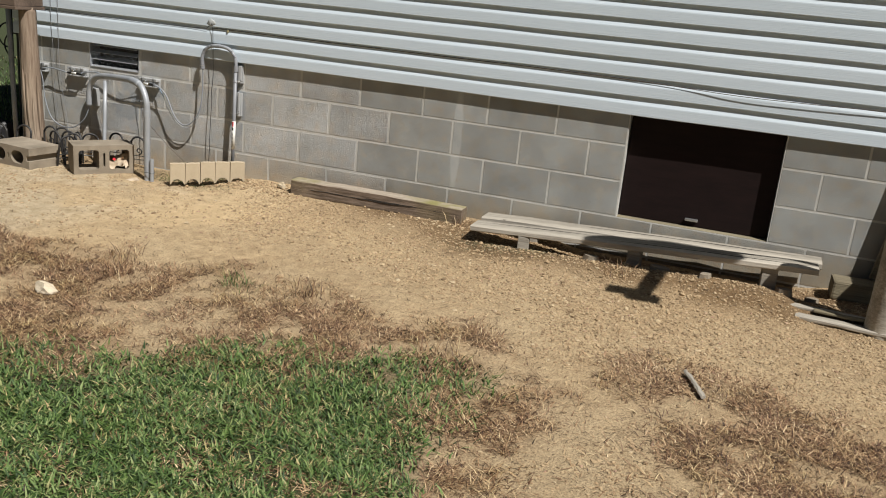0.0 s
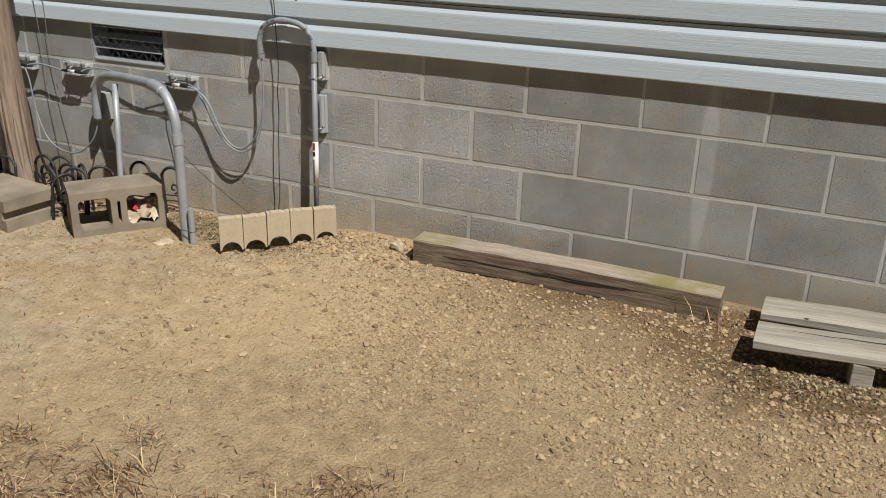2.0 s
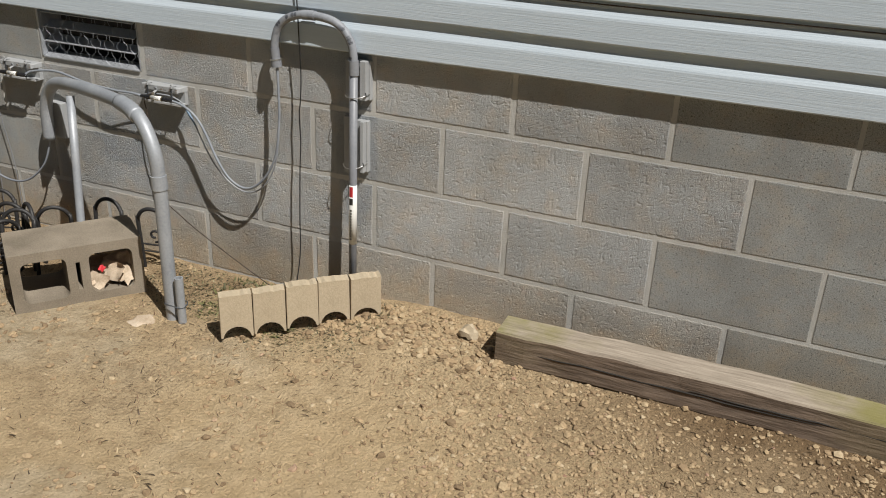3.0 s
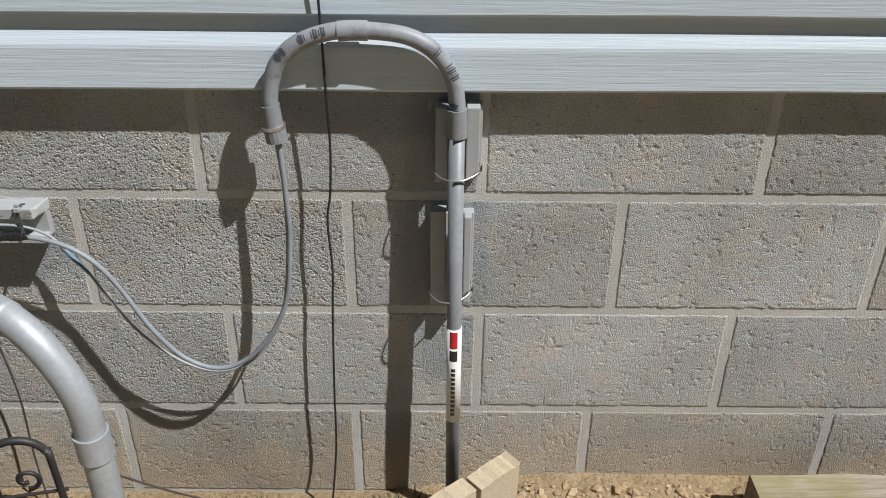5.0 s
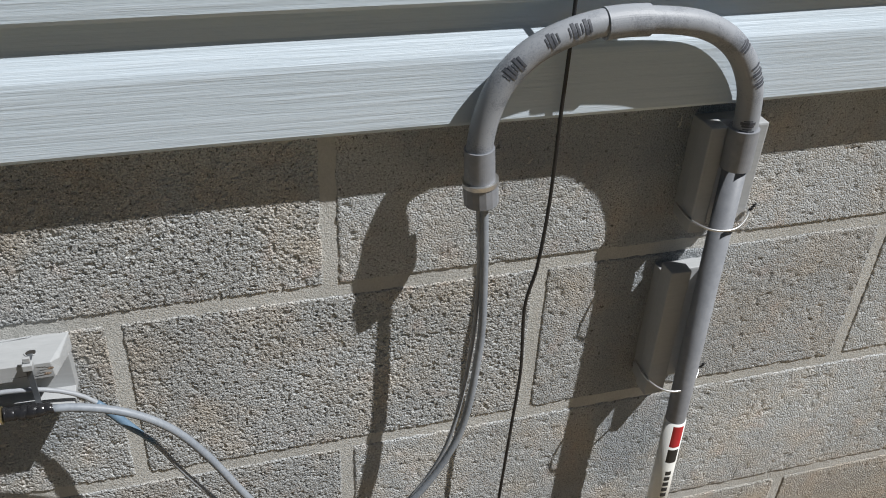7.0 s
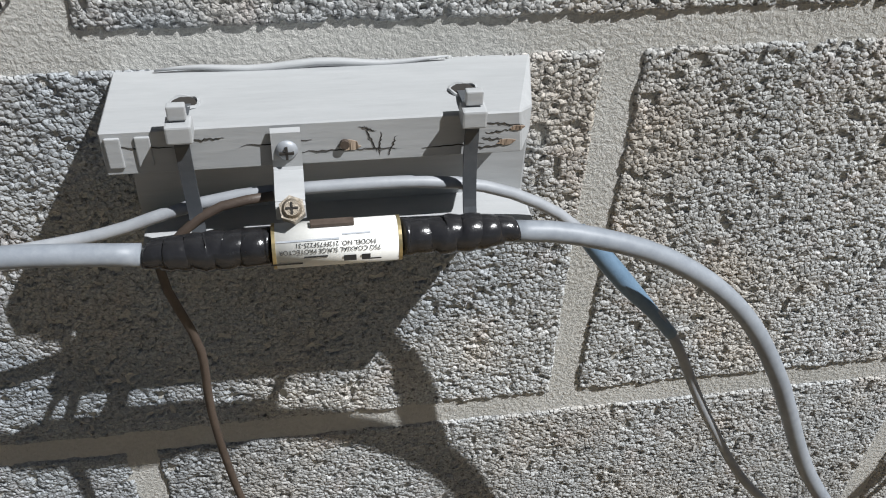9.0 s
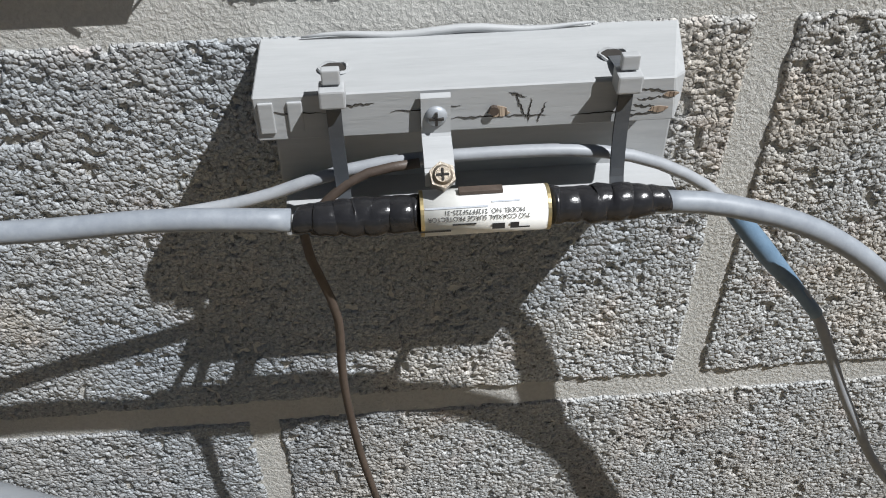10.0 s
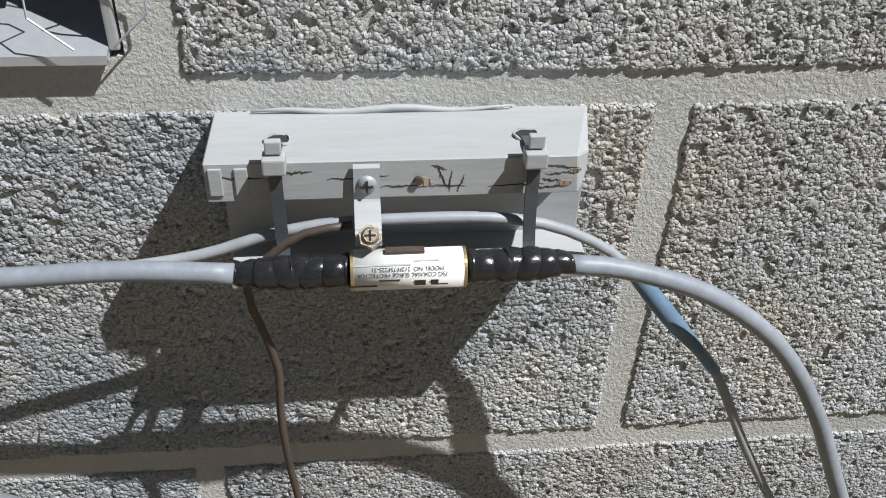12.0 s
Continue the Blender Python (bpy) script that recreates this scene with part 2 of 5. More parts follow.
def tube_bm(line, radius, sides=12, bm=None, caps=True):
    """A round tube along a line; radius is a number or a function of the way along (0 to 1)."""
    bm = bm or bmesh.new()
    rings, up = [], None
    for i, c in enumerate(line):
        d = (line[min(i + 1, len(line) - 1)] - line[max(i - 1, 0)]).normalized()
        up = Vector((0.31, 0.17, 0.93)) if up is None else up
        side = d.cross(up).normalized()
        up = side.cross(d).normalized()
        r = radius(i / (len(line) - 1)) if callable(radius) else radius
        rings.append([bm.verts.new(c + r * (math.cos(a) * side + math.sin(a) * up)) for a in (2 * math.pi * k / sides for k in range(sides))])
    for a, b in zip(rings, rings[1:]):
        for k in range(sides):
            bm.faces.new((a[k], a[(k + 1) % sides], b[(k + 1) % sides], b[k]))
    if caps:
        bm.faces.new(list(reversed(rings[0])))
        bm.faces.new(rings[-1])
    bmesh.ops.recalc_face_normals(bm, faces=bm.faces)
    return bm


def line(a, b, n=2):
    a, b = Vector(a), Vector(b)
    return [a.lerp(b, i / (n - 1)) for i in range(n)]


def hollow_bm(points, r_out, r_in, sides=20):
    """A straight open pipe end: a tube with a bore."""
    bm = bmesh.new()
    a, b = Vector(points[0]), Vector(points[1])
    d = (b - a).normalized()
    s = d.orthogonal().normalized()
    u = d.cross(s)
    rings = []
    for c, r in ((a, r_in), (a, r_out), (b, r_out), (b, r_in)):
        rings.append([bm.verts.new(c + r * (math.cos(2 * math.pi * k / sides) * s + math.sin(2 * math.pi * k / sides) * u)) for k in range(sides)])
    for i in range(4):
        p, q = rings[i], rings[(i + 1) % 4]
        for k in range(sides):
            bm.faces.new((p[k], p[(k + 1) % sides], q[(k + 1) % sides], q[k]))
    bmesh.ops.recalc_face_normals(bm, faces=bm.faces)
    return bm


def hashed(ix, iy, seed):
    h = (ix.astype(np.int64) * 374761393 + iy.astype(np.int64) * 668265263 + seed * 974634777) & 0xFFFFFFFF
    h = ((h ^ (h >> 13)) * 1274126177) & 0xFFFFFFFF
    return ((h ^ (h >> 16)) & 0xFFFF) / 65535.0


def value_noise(x, y, seed=0):
    """Smooth noise from 0 to 1 on arrays of points."""
    x, y = np.asarray(x, float), np.asarray(y, float)
    ix, iy = np.floor(x), np.floor(y)
    fx, fy = x - ix, y - iy
    fx, fy = fx * fx * (3 - 2 * fx), fy * fy * (3 - 2 * fy)
    a, b = hashed(ix, iy, seed), hashed(ix + 1, iy, seed)
    c, d = hashed(ix, iy + 1, seed), hashed(ix + 1, iy + 1, seed)
    return (a * (1 - fx) + b * fx) * (1 - fy) + (c * (1 - fx) + d * fx) * fy


def fractal(x, y, seed=0, octaves=4):
    return sum(value_noise(x * 2 ** k, y * 2 ** k, seed + k) * 0.5 ** (k + 1) for k in range(octaves)) / (1 - 0.5 ** octaves)


def step01(x, a, b):
    t = np.clip((x - a) / (b - a), 0, 1)
    return t * t * (3 - 2 * t)


# ---- ground ----
def ground_height(x, y):
    x, y = np.asarray(x, float), np.asarray(y, float)
    z = 0.05 * np.exp(-(np.maximum(-y, 0) / 0.32) ** 2) * step01(x, -0.45, -0.05) * (1 - 0.6 * step01(x, 1.3, 1.9))
    z = z + 0.022 * (fractal(x * 1.1, y * 1.1, 3) - 0.5) * step01(-y, 0.0, 0.5)
    z = z + 0.012 * (fractal(x * 9, y * 9, 9) - 0.5)
    z = z + (0.03 * step01(x, 1.5, 1.9) + 0.045 * step01(x, 1.65, 2.9) * (1 - step01(x, 3.05, 3.3))) * np.exp(-((y + 0.47) / 0.16) ** 2)
    z = z - 0.040 * step01(x, 1.75, 2.1) * (1 - step01(x, 3.2, 3.45)) * step01(y, -0.40, -0.32)
    near = np.exp(-((x - 1) / 3.5) ** 2 - ((y + 1.5) / 3.0) ** 2)
    return z + near * 0.010 * (fractal(x * 34, y * 34, 21, 3) - 0.5)


def green_amount(x, y):
    wob = 0.55 * (fractal(x * 2.2, y * 2.2, 5) - 0.5)
    front = step01(-y + 0.5 * (x - 0.69) + wob, 2.42, 2.85) * (1 - step01(x + wob - 0.3 * (-2.06 - y), 1.65, 2.25))
    left = step01(-x + wob, 2.15, 2.45)
    behind = step01(-y + wob, 2.7, 3.2) * np.maximum(1 - step01(x + wob, 0.2, 0.6), step01(-y + wob - 0.3 * np.abs(x - 2.6), 3.9, 4.5))
    far = np.maximum(behind, step01(np.hypot(x - 1.0, y + 1.5) + 2 * wob, 4.6, 5.4))
    return np.maximum(np.maximum(front, left), far)


def dead_amount(x, y):
    wob = 0.8 * (fractal(x * 2.6, y * 2.6, 15) - 0.5)
    band = step01(-y + wob, 1.42, 1.82)
    patch = step01(fractal(x * 3.1, y * 3.1, 31), 0.36, 0.56)
    bare = np.exp(-((x - 2.58) / 0.26) ** 2 - ((y + 2.3) / 0.9) ** 2) + 0.8 * np.exp(-((x - 1.93) / 0.15) ** 2 - ((y + 2.28) / 0.10) ** 2)
    return np.clip(band * (0.36 + 0.85 * patch) * (1 - 0.85 * bare), 0, 1)


def damp_shade_amount(x, y):
    """Darker soil: damp by the timber, litter, stony ground, and shade painted in along the planks."""
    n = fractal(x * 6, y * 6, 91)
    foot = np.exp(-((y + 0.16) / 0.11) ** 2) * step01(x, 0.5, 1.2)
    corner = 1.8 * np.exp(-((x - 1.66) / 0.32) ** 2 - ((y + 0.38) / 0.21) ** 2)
    # shade before the planks and towards the porch, painted into the soil colour
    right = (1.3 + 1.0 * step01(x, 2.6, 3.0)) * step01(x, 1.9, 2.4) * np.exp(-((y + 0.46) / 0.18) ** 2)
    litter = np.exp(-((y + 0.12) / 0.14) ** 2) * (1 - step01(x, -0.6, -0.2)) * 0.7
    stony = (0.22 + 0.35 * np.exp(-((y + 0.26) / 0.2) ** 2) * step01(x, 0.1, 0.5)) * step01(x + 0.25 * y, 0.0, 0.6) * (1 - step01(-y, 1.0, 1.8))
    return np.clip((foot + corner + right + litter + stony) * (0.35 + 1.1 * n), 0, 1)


gx = np.unique(np.concatenate([-np.geomspace(3.0, 900, 26), np.arange(-3.0, 5.6, 0.022), np.geomspace(5.6, 900, 32)]))
gy = np.unique(np.concatenate([-np.geomspace(4.7, 900, 26), np.arange(-4.7, 0.16, 0.022), np.geomspace(0.16, 900, 30)]))
GX, GY = np.meshgrid(gx, gy)
GZ = ground_height(GX, GY)
nx, ny = len(gx), len(gy)
idx = np.arange(nx * ny).reshape(ny, nx)
quads = np.stack([idx[:-1, :-1], idx[:-1, 1:], idx[1:, 1:], idx[1:, :-1]], -1).reshape(-1, 4)


def soil_material():
    m, nt, b = shader("bare_soil_and_turf")
    v = coords(nt)
    at = nt.nodes.new("ShaderNodeAttribute")
    at.attribute_name = "turf"
    sep = nt.nodes.new("ShaderNodeSeparateColor")
    link(nt, at.outputs["Color"], sep.inputs["Color"])
    broad = noise_node(nt, v, 1.3, 5)
    mid = noise_node(nt, v, 14, 6, 0.65)
    fine = noise_node(nt, v, 150, 8, 0.78)
    vor = nt.nodes.new("ShaderNodeTexVoronoi")
    vor.inputs["Scale"].default_value = 95
    link(nt, v, vor.inputs["Vector"])
    dirt = ramp(nt, mid, [(0.32, (0.36, 0.25, 0.135)), (0.66, (0.61, 0.455, 0.265))])
    dirt = mixc(nt, ramp(nt, broad, [(0.4, (0, 0, 0)), (0.65, (0.6, 0.6, 0.6))]), dirt, (0.57, 0.44, 0.27))
    dirt = mixc(nt, ramp(nt, fine, [(0.36, (0.95, 0.95, 0.95)), (0.47, (0, 0, 0))]), dirt, (0.12, 0.076, 0.040))
    dirt = mixc(nt, ramp(nt, fine, [(0.54, (0, 0, 0)), (0.68, (0.7, 0.7, 0.7))]), dirt, (0.70, 0.56, 0.36))
    zn = nt.nodes.new("ShaderNodeAttribute")
    zn.attribute_name = "zones"
    zs = nt.nodes.new("ShaderNodeSeparateColor")
    link(nt, zn.outputs["Color"], zs.inputs["Color"])
    soft = ramp(nt, mid, [(0.3, (0.52, 0.375, 0.205)), (0.7, (0.68, 0.51, 0.30))])
    dirt = mixc(nt, math_node(nt, "MULTIPLY", zs.outputs["Red"], 0.8), dirt, soft)
    silt = ramp(nt, mid, [(0.32, (0.34, 0.27, 0.16)), (0.48, (0.50, 0.425, 0.30)), (0.68, (0.64, 0.555, 0.415))])
    dirt = mixc(nt, math_node(nt, "MULTIPLY", zs.outputs["Green"], 0.5), dirt, silt)
    brown = ramp(nt, fine, [(0.36, (0.10, 0.052, 0.026)), (0.60, (0.42, 0.29, 0.16))])
    green = ramp(nt, fine, [(0.3, (0.016, 0.026, 0.008)), (0.7, (0.07, 0.085, 0.028))])
    col = mixc(nt, sep.outputs["Red"], dirt, brown)
    col = mixc(nt, sep.outputs["Green"], col, green)
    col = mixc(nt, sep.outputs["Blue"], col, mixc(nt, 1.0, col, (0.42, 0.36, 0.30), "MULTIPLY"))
    link(nt, col, b.inputs["Base Color"])
    b.inputs["Roughness"].default_value = 0.97
    h = math_node(nt, "ADD", math_node(nt, "MULTIPLY", mid, 0.9), math_node(nt, "MULTIPLY", fine, 0.55))
    h = math_node(nt, "ADD", h, math_node(nt, "MULTIPLY", vor.outputs["Distance"], -0.25))
    bumped(nt, b, h, 1.0, 0.02)
    return m


ground = raw("ground", np.stack([GX, GY, GZ], -1).reshape(-1, 3).tolist(), quads.tolist(), soil_material(), smooth=True)
tagged(ground, "dry tan bare soil with dead and green grass patches", "ground", kind="structure")
turf = ground.data.color_attributes.new("turf", "FLOAT_COLOR", "POINT")
tint = np.stack([0.9 * dead_amount(GX, GY) * (0.35 + 0.65 * step01(fractal(GX * 7, GY * 7, 141, 3), 0.34, 0.52)), green_amount(GX, GY), damp_shade_amount(GX, GY), 1 + 0 * GX], -1).reshape(-1)
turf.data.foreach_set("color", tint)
sand = step01(fractal(GX * 1.6, GY * 1.6, 101), 0.40, 0.55) * np.exp(-((GX - 0.1) / 0.75) ** 2 - ((GY + 0.95) / 0.55) ** 2)
silt = step01(fractal(GX * 2.4, GY * 2.4, 111), 0.38, 0.58) * (1 - step01(GX - 0.2 * GY, -0.45, 0.15)) * step01(-GY, 0.25, 0.45)
zones = ground.data.color_attributes.new("zones", "FLOAT_COLOR", "POINT")
zones.data.foreach_set("color", np.stack([np.clip(1.5 * sand, 0, 1), silt, 0 * GX, 1 + 0 * GX], -1).reshape(-1))

# ---- block wall ----
H, L, JOINT = 0.2032, 0.4064, 0.0105
LEFT_END, RIGHT_END = -5 * L, 12 * L
OPEN_L, OPEN_R = 5.5 * L, 7.5 * L
VENT_L, VENT_R = -3.5 * L, -2.5 * L
wall = base("wall_front", pose(0, 0, 0), "grey concrete block foundation wall with pale mortar joints", "wall", kind="structure")
# mortar body, cut round the hatch and the vent
bm = bmesh.new()
Y0, Y1, TOP, FOOT = 0.0013, 0.19, 4 * H, -0.35
VENT_SIDE, VENT_FOOT = VENT_R - 0.0015, 3 * H + 0.0155
for lo, hi in (
    ((LEFT_END, Y0, FOOT), (VENT_L, Y1, TOP)),
    ((VENT_L, Y0, FOOT), (VENT_SIDE, Y1, VENT_FOOT)),
    ((VENT_SIDE, Y0, FOOT), (OPEN_L, Y1, TOP)),
    ((OPEN_L, Y0, FOOT), (OPEN_R, Y1, H)),
    ((OPEN_R, Y0, FOOT), (RIGHT_END, Y1, TOP)),
):
    box_bm(lo, hi, bm=bm)
part("mortar", bm, MORTAR, wall, "pale tooled mortar joints")


def near_block(x0, x1, z0, z1, seed, pitch):
    """A block face with real grains, pores and ragged edges, for the part of the wall that is passed closely."""
    nu, nv = int((x1 - x0) / pitch) + 1, int((z1 - z0) / pitch) + 1
    u, v = np.meshgrid(np.linspace(x0, x1, nu), np.linspace(z0, z1, nv))
    fine = pitch < 0.0012
    g, k = (0.0017, 1.0) if fine else (0.0030, 0.6)
    n1 = fractal(u / g, v / g, seed, 2)
    n2 = fractal(u / (2.1 * g) + 7, v / (2.1 * g), seed + 3, 2)
    pores = step01(0.30 - fractal(u / (2.3 * g) + 40, v / (2.3 * g), seed + 7, 2), 0.0, 0.07)
    broad = fractal(u / 0.03, v / 0.03, seed + 9, 2) - 0.5
    depth = k * (0.0008 * np.clip(0.46 - n1, 0, 0.2) / 0.2 + 0.0003 * np.clip(0.46 - n2, 0, 0.25) / 0.25 + 0.0018 * pores) + 0.0006 * broad - 0.0002
    edge = np.minimum(np.minimum(u - x0, x1 - u), np.minimum(v - z0, z1 - v))
    rag = 0.0016 + 0.0035 * fractal(u * 150, v * 150, seed + 11, 2)
    depth = depth + 0.0036 * (1 - step01(edge, 0.0, rag))
    pts = np.stack([u, depth, v], -1).reshape(-1, 3)
    i = np.arange(nu * nv).reshape(nv, nu)
    f = np.stack([i[:-1, :-1], i[:-1, 1:], i[1:, 1:], i[1:, :-1]], -1).reshape(-1, 4)
    return raw("block", pts.tolist(), f.tolist(), BLOCK_NEAR, wall, smooth=True)


def far_block(x0, x1, z0, z1):
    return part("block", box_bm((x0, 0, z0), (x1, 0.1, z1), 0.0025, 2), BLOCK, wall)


def joint_wander(x, course):
    """How far an upright joint sits off its even place; none at the ends and openings."""
    if any(abs(x - e) < 0.03 for e in (LEFT_END, RIGHT_END, OPEN_L, OPEN_R, VENT_L, VENT_R, VENT_R + 0.011)):
        return 0.0
    known = {(-2.0, 1): 0.004, (-1.5, 0): -0.005, (-1.5, 2): 0.006, (-1.0, 1): 0.002, (0.0, 1): 0.004, (0.5, 0): -0.003, (0.5, 2): -0.003, (1.5, 2): -0.004, (2.0, 1): -0.004, (2.5, 2): -0.004, (0.0, 3): -0.012}
    return known.get((round(2 * x / L) / 2, course), 0.003 * math.sin(7.1 * x + 2.3 * course))


for course in range(5):
    # the course under the sill line is 0, the top one 3, the buried one -1
    z0 = (3 - course) * H
    start = -5.5 if course in (0, 2) else -5
    x = start * L
    while x < RIGHT_END - 0.01:
        pieces = [(max(x, LEFT_END), min(x + L, RIGHT_END))]
        x += L
        if course < 3:
            pieces = [(a, b) for p, q in pieces for a, b in ((p, min(q, OPEN_L)), (max(p, OPEN_R), q)) if b - a > 0.02]
        if course == 0:
            pieces = [(a, b) for p, q in pieces for a, b in ((p, min(q, VENT_L)), (max(p, VENT_R + 0.011), q)) if b - a > 0.02]
        for a, b in pieces:
            j = JOINT / 2
            a, b = a + joint_wander(a, course), b + joint_wander(b, course)
            mid = (a + b) / 2
            if -1.45 < mid < 0.75 and course < 4:
                nearest = -1.25 < mid < -0.55 and course < 3
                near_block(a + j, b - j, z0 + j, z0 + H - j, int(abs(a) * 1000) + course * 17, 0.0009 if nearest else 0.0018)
            else:
                far_block(a + j, b - j, z0 + j, z0 + H - j)

# ---- siding ----
siding = base("wall_siding", pose(0, 0, 0.781), "pale blue-grey vinyl lap siding over the block wall", "siding", kind="structure")
LAP = 0.1
prof = [(0.004, 0.003), (-0.020, 0.0), (-0.0255, 0.0008), (-0.027, 0.004), (-0.0248, 0.056), (-0.0240, 0.0610), (-0.0212, 0.0675), (-0.0180, 0.0745), (-0.0156, 0.0805), (-0.0128, 0.112)]
xs = np.linspace(LEFT_END - 0.02, RIGHT_END + 0.5, 60)
for k in range(24):
    verts, faces = [], []
    for i, xx in enumerate(xs):
        sag = 0.0012 * math.sin(xx * 2.1 + k * 1.7) + 0.0007 * math.sin(xx * 7.3 + k)
        verts += [(xx, y + 0.4 * sag, z + sag + k * LAP) for y, z in prof]
    n = len(prof)
    for i in range(len(xs) - 1):
        for j in range(n - 1):
            faces.append((i * n + j, (i + 1) * n + j, (i + 1) * n + j + 1, i * n + j + 1))
    raw("siding_panel", verts, faces, SIDING, siding)

# house body behind the siding, with its gable side, floor and roof
house = base("house_shell", pose(0, 0, 0), "plain house body behind the siding", "house", kind="structure")
part("inner_wall", box_bm((LEFT_END, 0.012, 0.80), (RIGHT_END + 0.5, 0.15, 3.3)), SIDING, house)
part("side_wall", box_bm((LEFT_END, 0.19, -0.3), (LEFT_END + 0.15, 7.0, 3.3)), SIDING, house)
part("back_wall", box_bm((LEFT_END, 7.0, -0.3), (RIGHT_END + 0.5, 7.15, 3.3)), SIDING, house)
part("right_wall", box_bm((RIGHT_END, 0.19, -0.3), (RIGHT_END + 0.15, 7.0, 3.3)), SIDING, house)
part("floor_deck", box_bm((LEFT_END + 0.15, 0.19, 0.86), (RIGHT_END, 7.0, 0.95)), HOUSE_DARK, house)
part("roof", box_bm((LEFT_END - 0.2, -0.25, 3.3), (RIGHT_END + 0.7, 7.3, 3.42)), HOUSE_DARK, house)

# crawl-space hatch
hatch = base("hatch_door", pose((OPEN_L + OPEN_R) / 2, 0.055, H), "dark brown painted crawl space hatch set back in the wall", "hatch door")
W = OPEN_R - OPEN_L
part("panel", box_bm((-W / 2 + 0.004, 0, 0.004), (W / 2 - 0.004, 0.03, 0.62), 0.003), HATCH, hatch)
part("sill", box_bm((-W / 2 + 0.002, -0.052, -0.0045), (W / 2 - 0.002, 0.0, 0.003), 0.002), TIMBER, hatch, "dark wooden hatch sill")
part("handle", box_bm((-0.035, -0.022, 0.035), (0.035, -0.004, 0.05), 0.004), STEEL, hatch, "small dull metal latch")

# ---- timber, planks and loose blocks along the wall ----
def board_bm(length, width, thick, bevel=0.004, bow=0.004, seed=1, n=14):
    """A board along x with slightly worn, wavering edges."""
    rnd = random.Random(seed)
    bm = bmesh.new()
    rings = []
    for i in range(n + 1):
        x = -length / 2 + length * i / n
        dy, dz = rnd.uniform(-1, 1) * 0.0025, bow * math.sin(math.pi * i / n) + rnd.uniform(-1, 1) * 0.001
        w, t, b = width / 2 + rnd.uniform(-1, 1) * 0.002, thick / 2, bevel * rnd.uniform(0.7, 1.6)
        loop = [(-w + b, t), (w - b, t), (w, t - b), (w, -t + b), (w - b, -t), (-w + b, -t), (-w, -t + b), (-w, t - b)]
        rings.append([bm.verts.new((x, y + dy, z + dz)) for y, z in loop])
    for a, b in zip(rings, rings[1:]):
        for k in range(8):
            bm.faces.new((a[k], a[(k + 1) % 8], b[(k + 1) % 8], b[k]))
    bm.faces.new(rings[0])
    bm.faces.new(rings[-1])
    bmesh.ops.recalc_face_normals(bm, faces=bm.faces)
    return bm


def lying(name, ends, length_pad, width, thick, material, label, category, seed):
    """A board from end to end; the points are the middle of its top."""
    a, b = Vector(ends[0]), Vector(ends[1])
    d = (b - a).normalized()
    side = Vector((0, 0, 1)).cross(d).normalized()
    up = d.cross(side)
    m = Matrix((d, side, up)).transposed().to_4x4()
    m.translation = (a + b) / 2 - up * thick / 2
    ob = part(name, board_bm((b - a).length + length_pad, width, thick, seed=seed), material)
    ob.matrix_world = m
    return tagged(ob, label, category) if label else ob


def moss_material():
    m, nt, b = shader("mossy_timber")
    v = coords(nt, (0.07, 1, 1))
    w = coords(nt)
    grain = noise_node(nt, v, 110, 5, 0.7)
    moss = noise_node(nt, w, 9, 4)
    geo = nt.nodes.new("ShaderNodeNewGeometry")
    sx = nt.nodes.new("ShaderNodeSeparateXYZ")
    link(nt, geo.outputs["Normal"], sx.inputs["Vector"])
    along = nt.nodes.new("ShaderNodeSeparateXYZ")
    link(nt, w, along.inputs["Vector"])
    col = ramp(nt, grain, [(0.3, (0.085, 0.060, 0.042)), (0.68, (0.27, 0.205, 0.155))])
    # faces turned up get a paler grey-beige grain than the sides
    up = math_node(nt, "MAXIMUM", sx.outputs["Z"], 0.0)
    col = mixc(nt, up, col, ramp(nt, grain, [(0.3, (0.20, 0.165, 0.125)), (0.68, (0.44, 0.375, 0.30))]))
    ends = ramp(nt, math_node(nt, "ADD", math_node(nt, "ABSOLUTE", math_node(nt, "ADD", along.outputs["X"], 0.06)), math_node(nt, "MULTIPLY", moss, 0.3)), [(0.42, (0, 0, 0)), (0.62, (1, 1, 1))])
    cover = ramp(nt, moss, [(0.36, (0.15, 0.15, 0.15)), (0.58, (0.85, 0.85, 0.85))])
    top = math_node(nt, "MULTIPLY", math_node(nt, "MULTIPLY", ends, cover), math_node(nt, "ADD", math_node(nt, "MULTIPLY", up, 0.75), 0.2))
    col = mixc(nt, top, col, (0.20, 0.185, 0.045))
    link(nt, col, b.inputs["Base Color"])
    b.inputs["Roughness"].default_value = 0.95
    bumped(nt, b, grain, 0.9, 0.004)
    return m


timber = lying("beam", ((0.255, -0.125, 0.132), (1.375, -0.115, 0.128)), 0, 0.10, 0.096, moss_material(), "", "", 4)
tb = base("landscape_timber", timber.matrix_world.copy(), "weathered mossy landscape timber lying against the block wall", "timber")
timber.parent = tb
timber.matrix_world = tb.matrix_world.copy()
rnd = random.Random(2)
for x0, x1, y, z in ((-0.54, 0.30, -0.0505, 0.004), (-0.05, 0.55, -0.0505, 0.012)):
    n = 16
    pts = [Vector((x0 + (x1 - x0) * i / n, y, z + (0.0025 * rnd.uniform(-1, 1) if y < -0.03 else 0.004 * math.sin(i)))) for i in range(n + 1)]
    if y > -0.03:
        pts = [Vector((p.x, y + 0.002 * rnd.uniform(-1, 1), z + 0.0035 * math.sin(math.pi * i / n))) for i, p in enumerate(pts)]
    part("drying_crack", tube_bm(pts, lambda t: 0.0006 + 0.0019 * math.sin(math.pi * t), 6), HOUSE_DARK, tb)


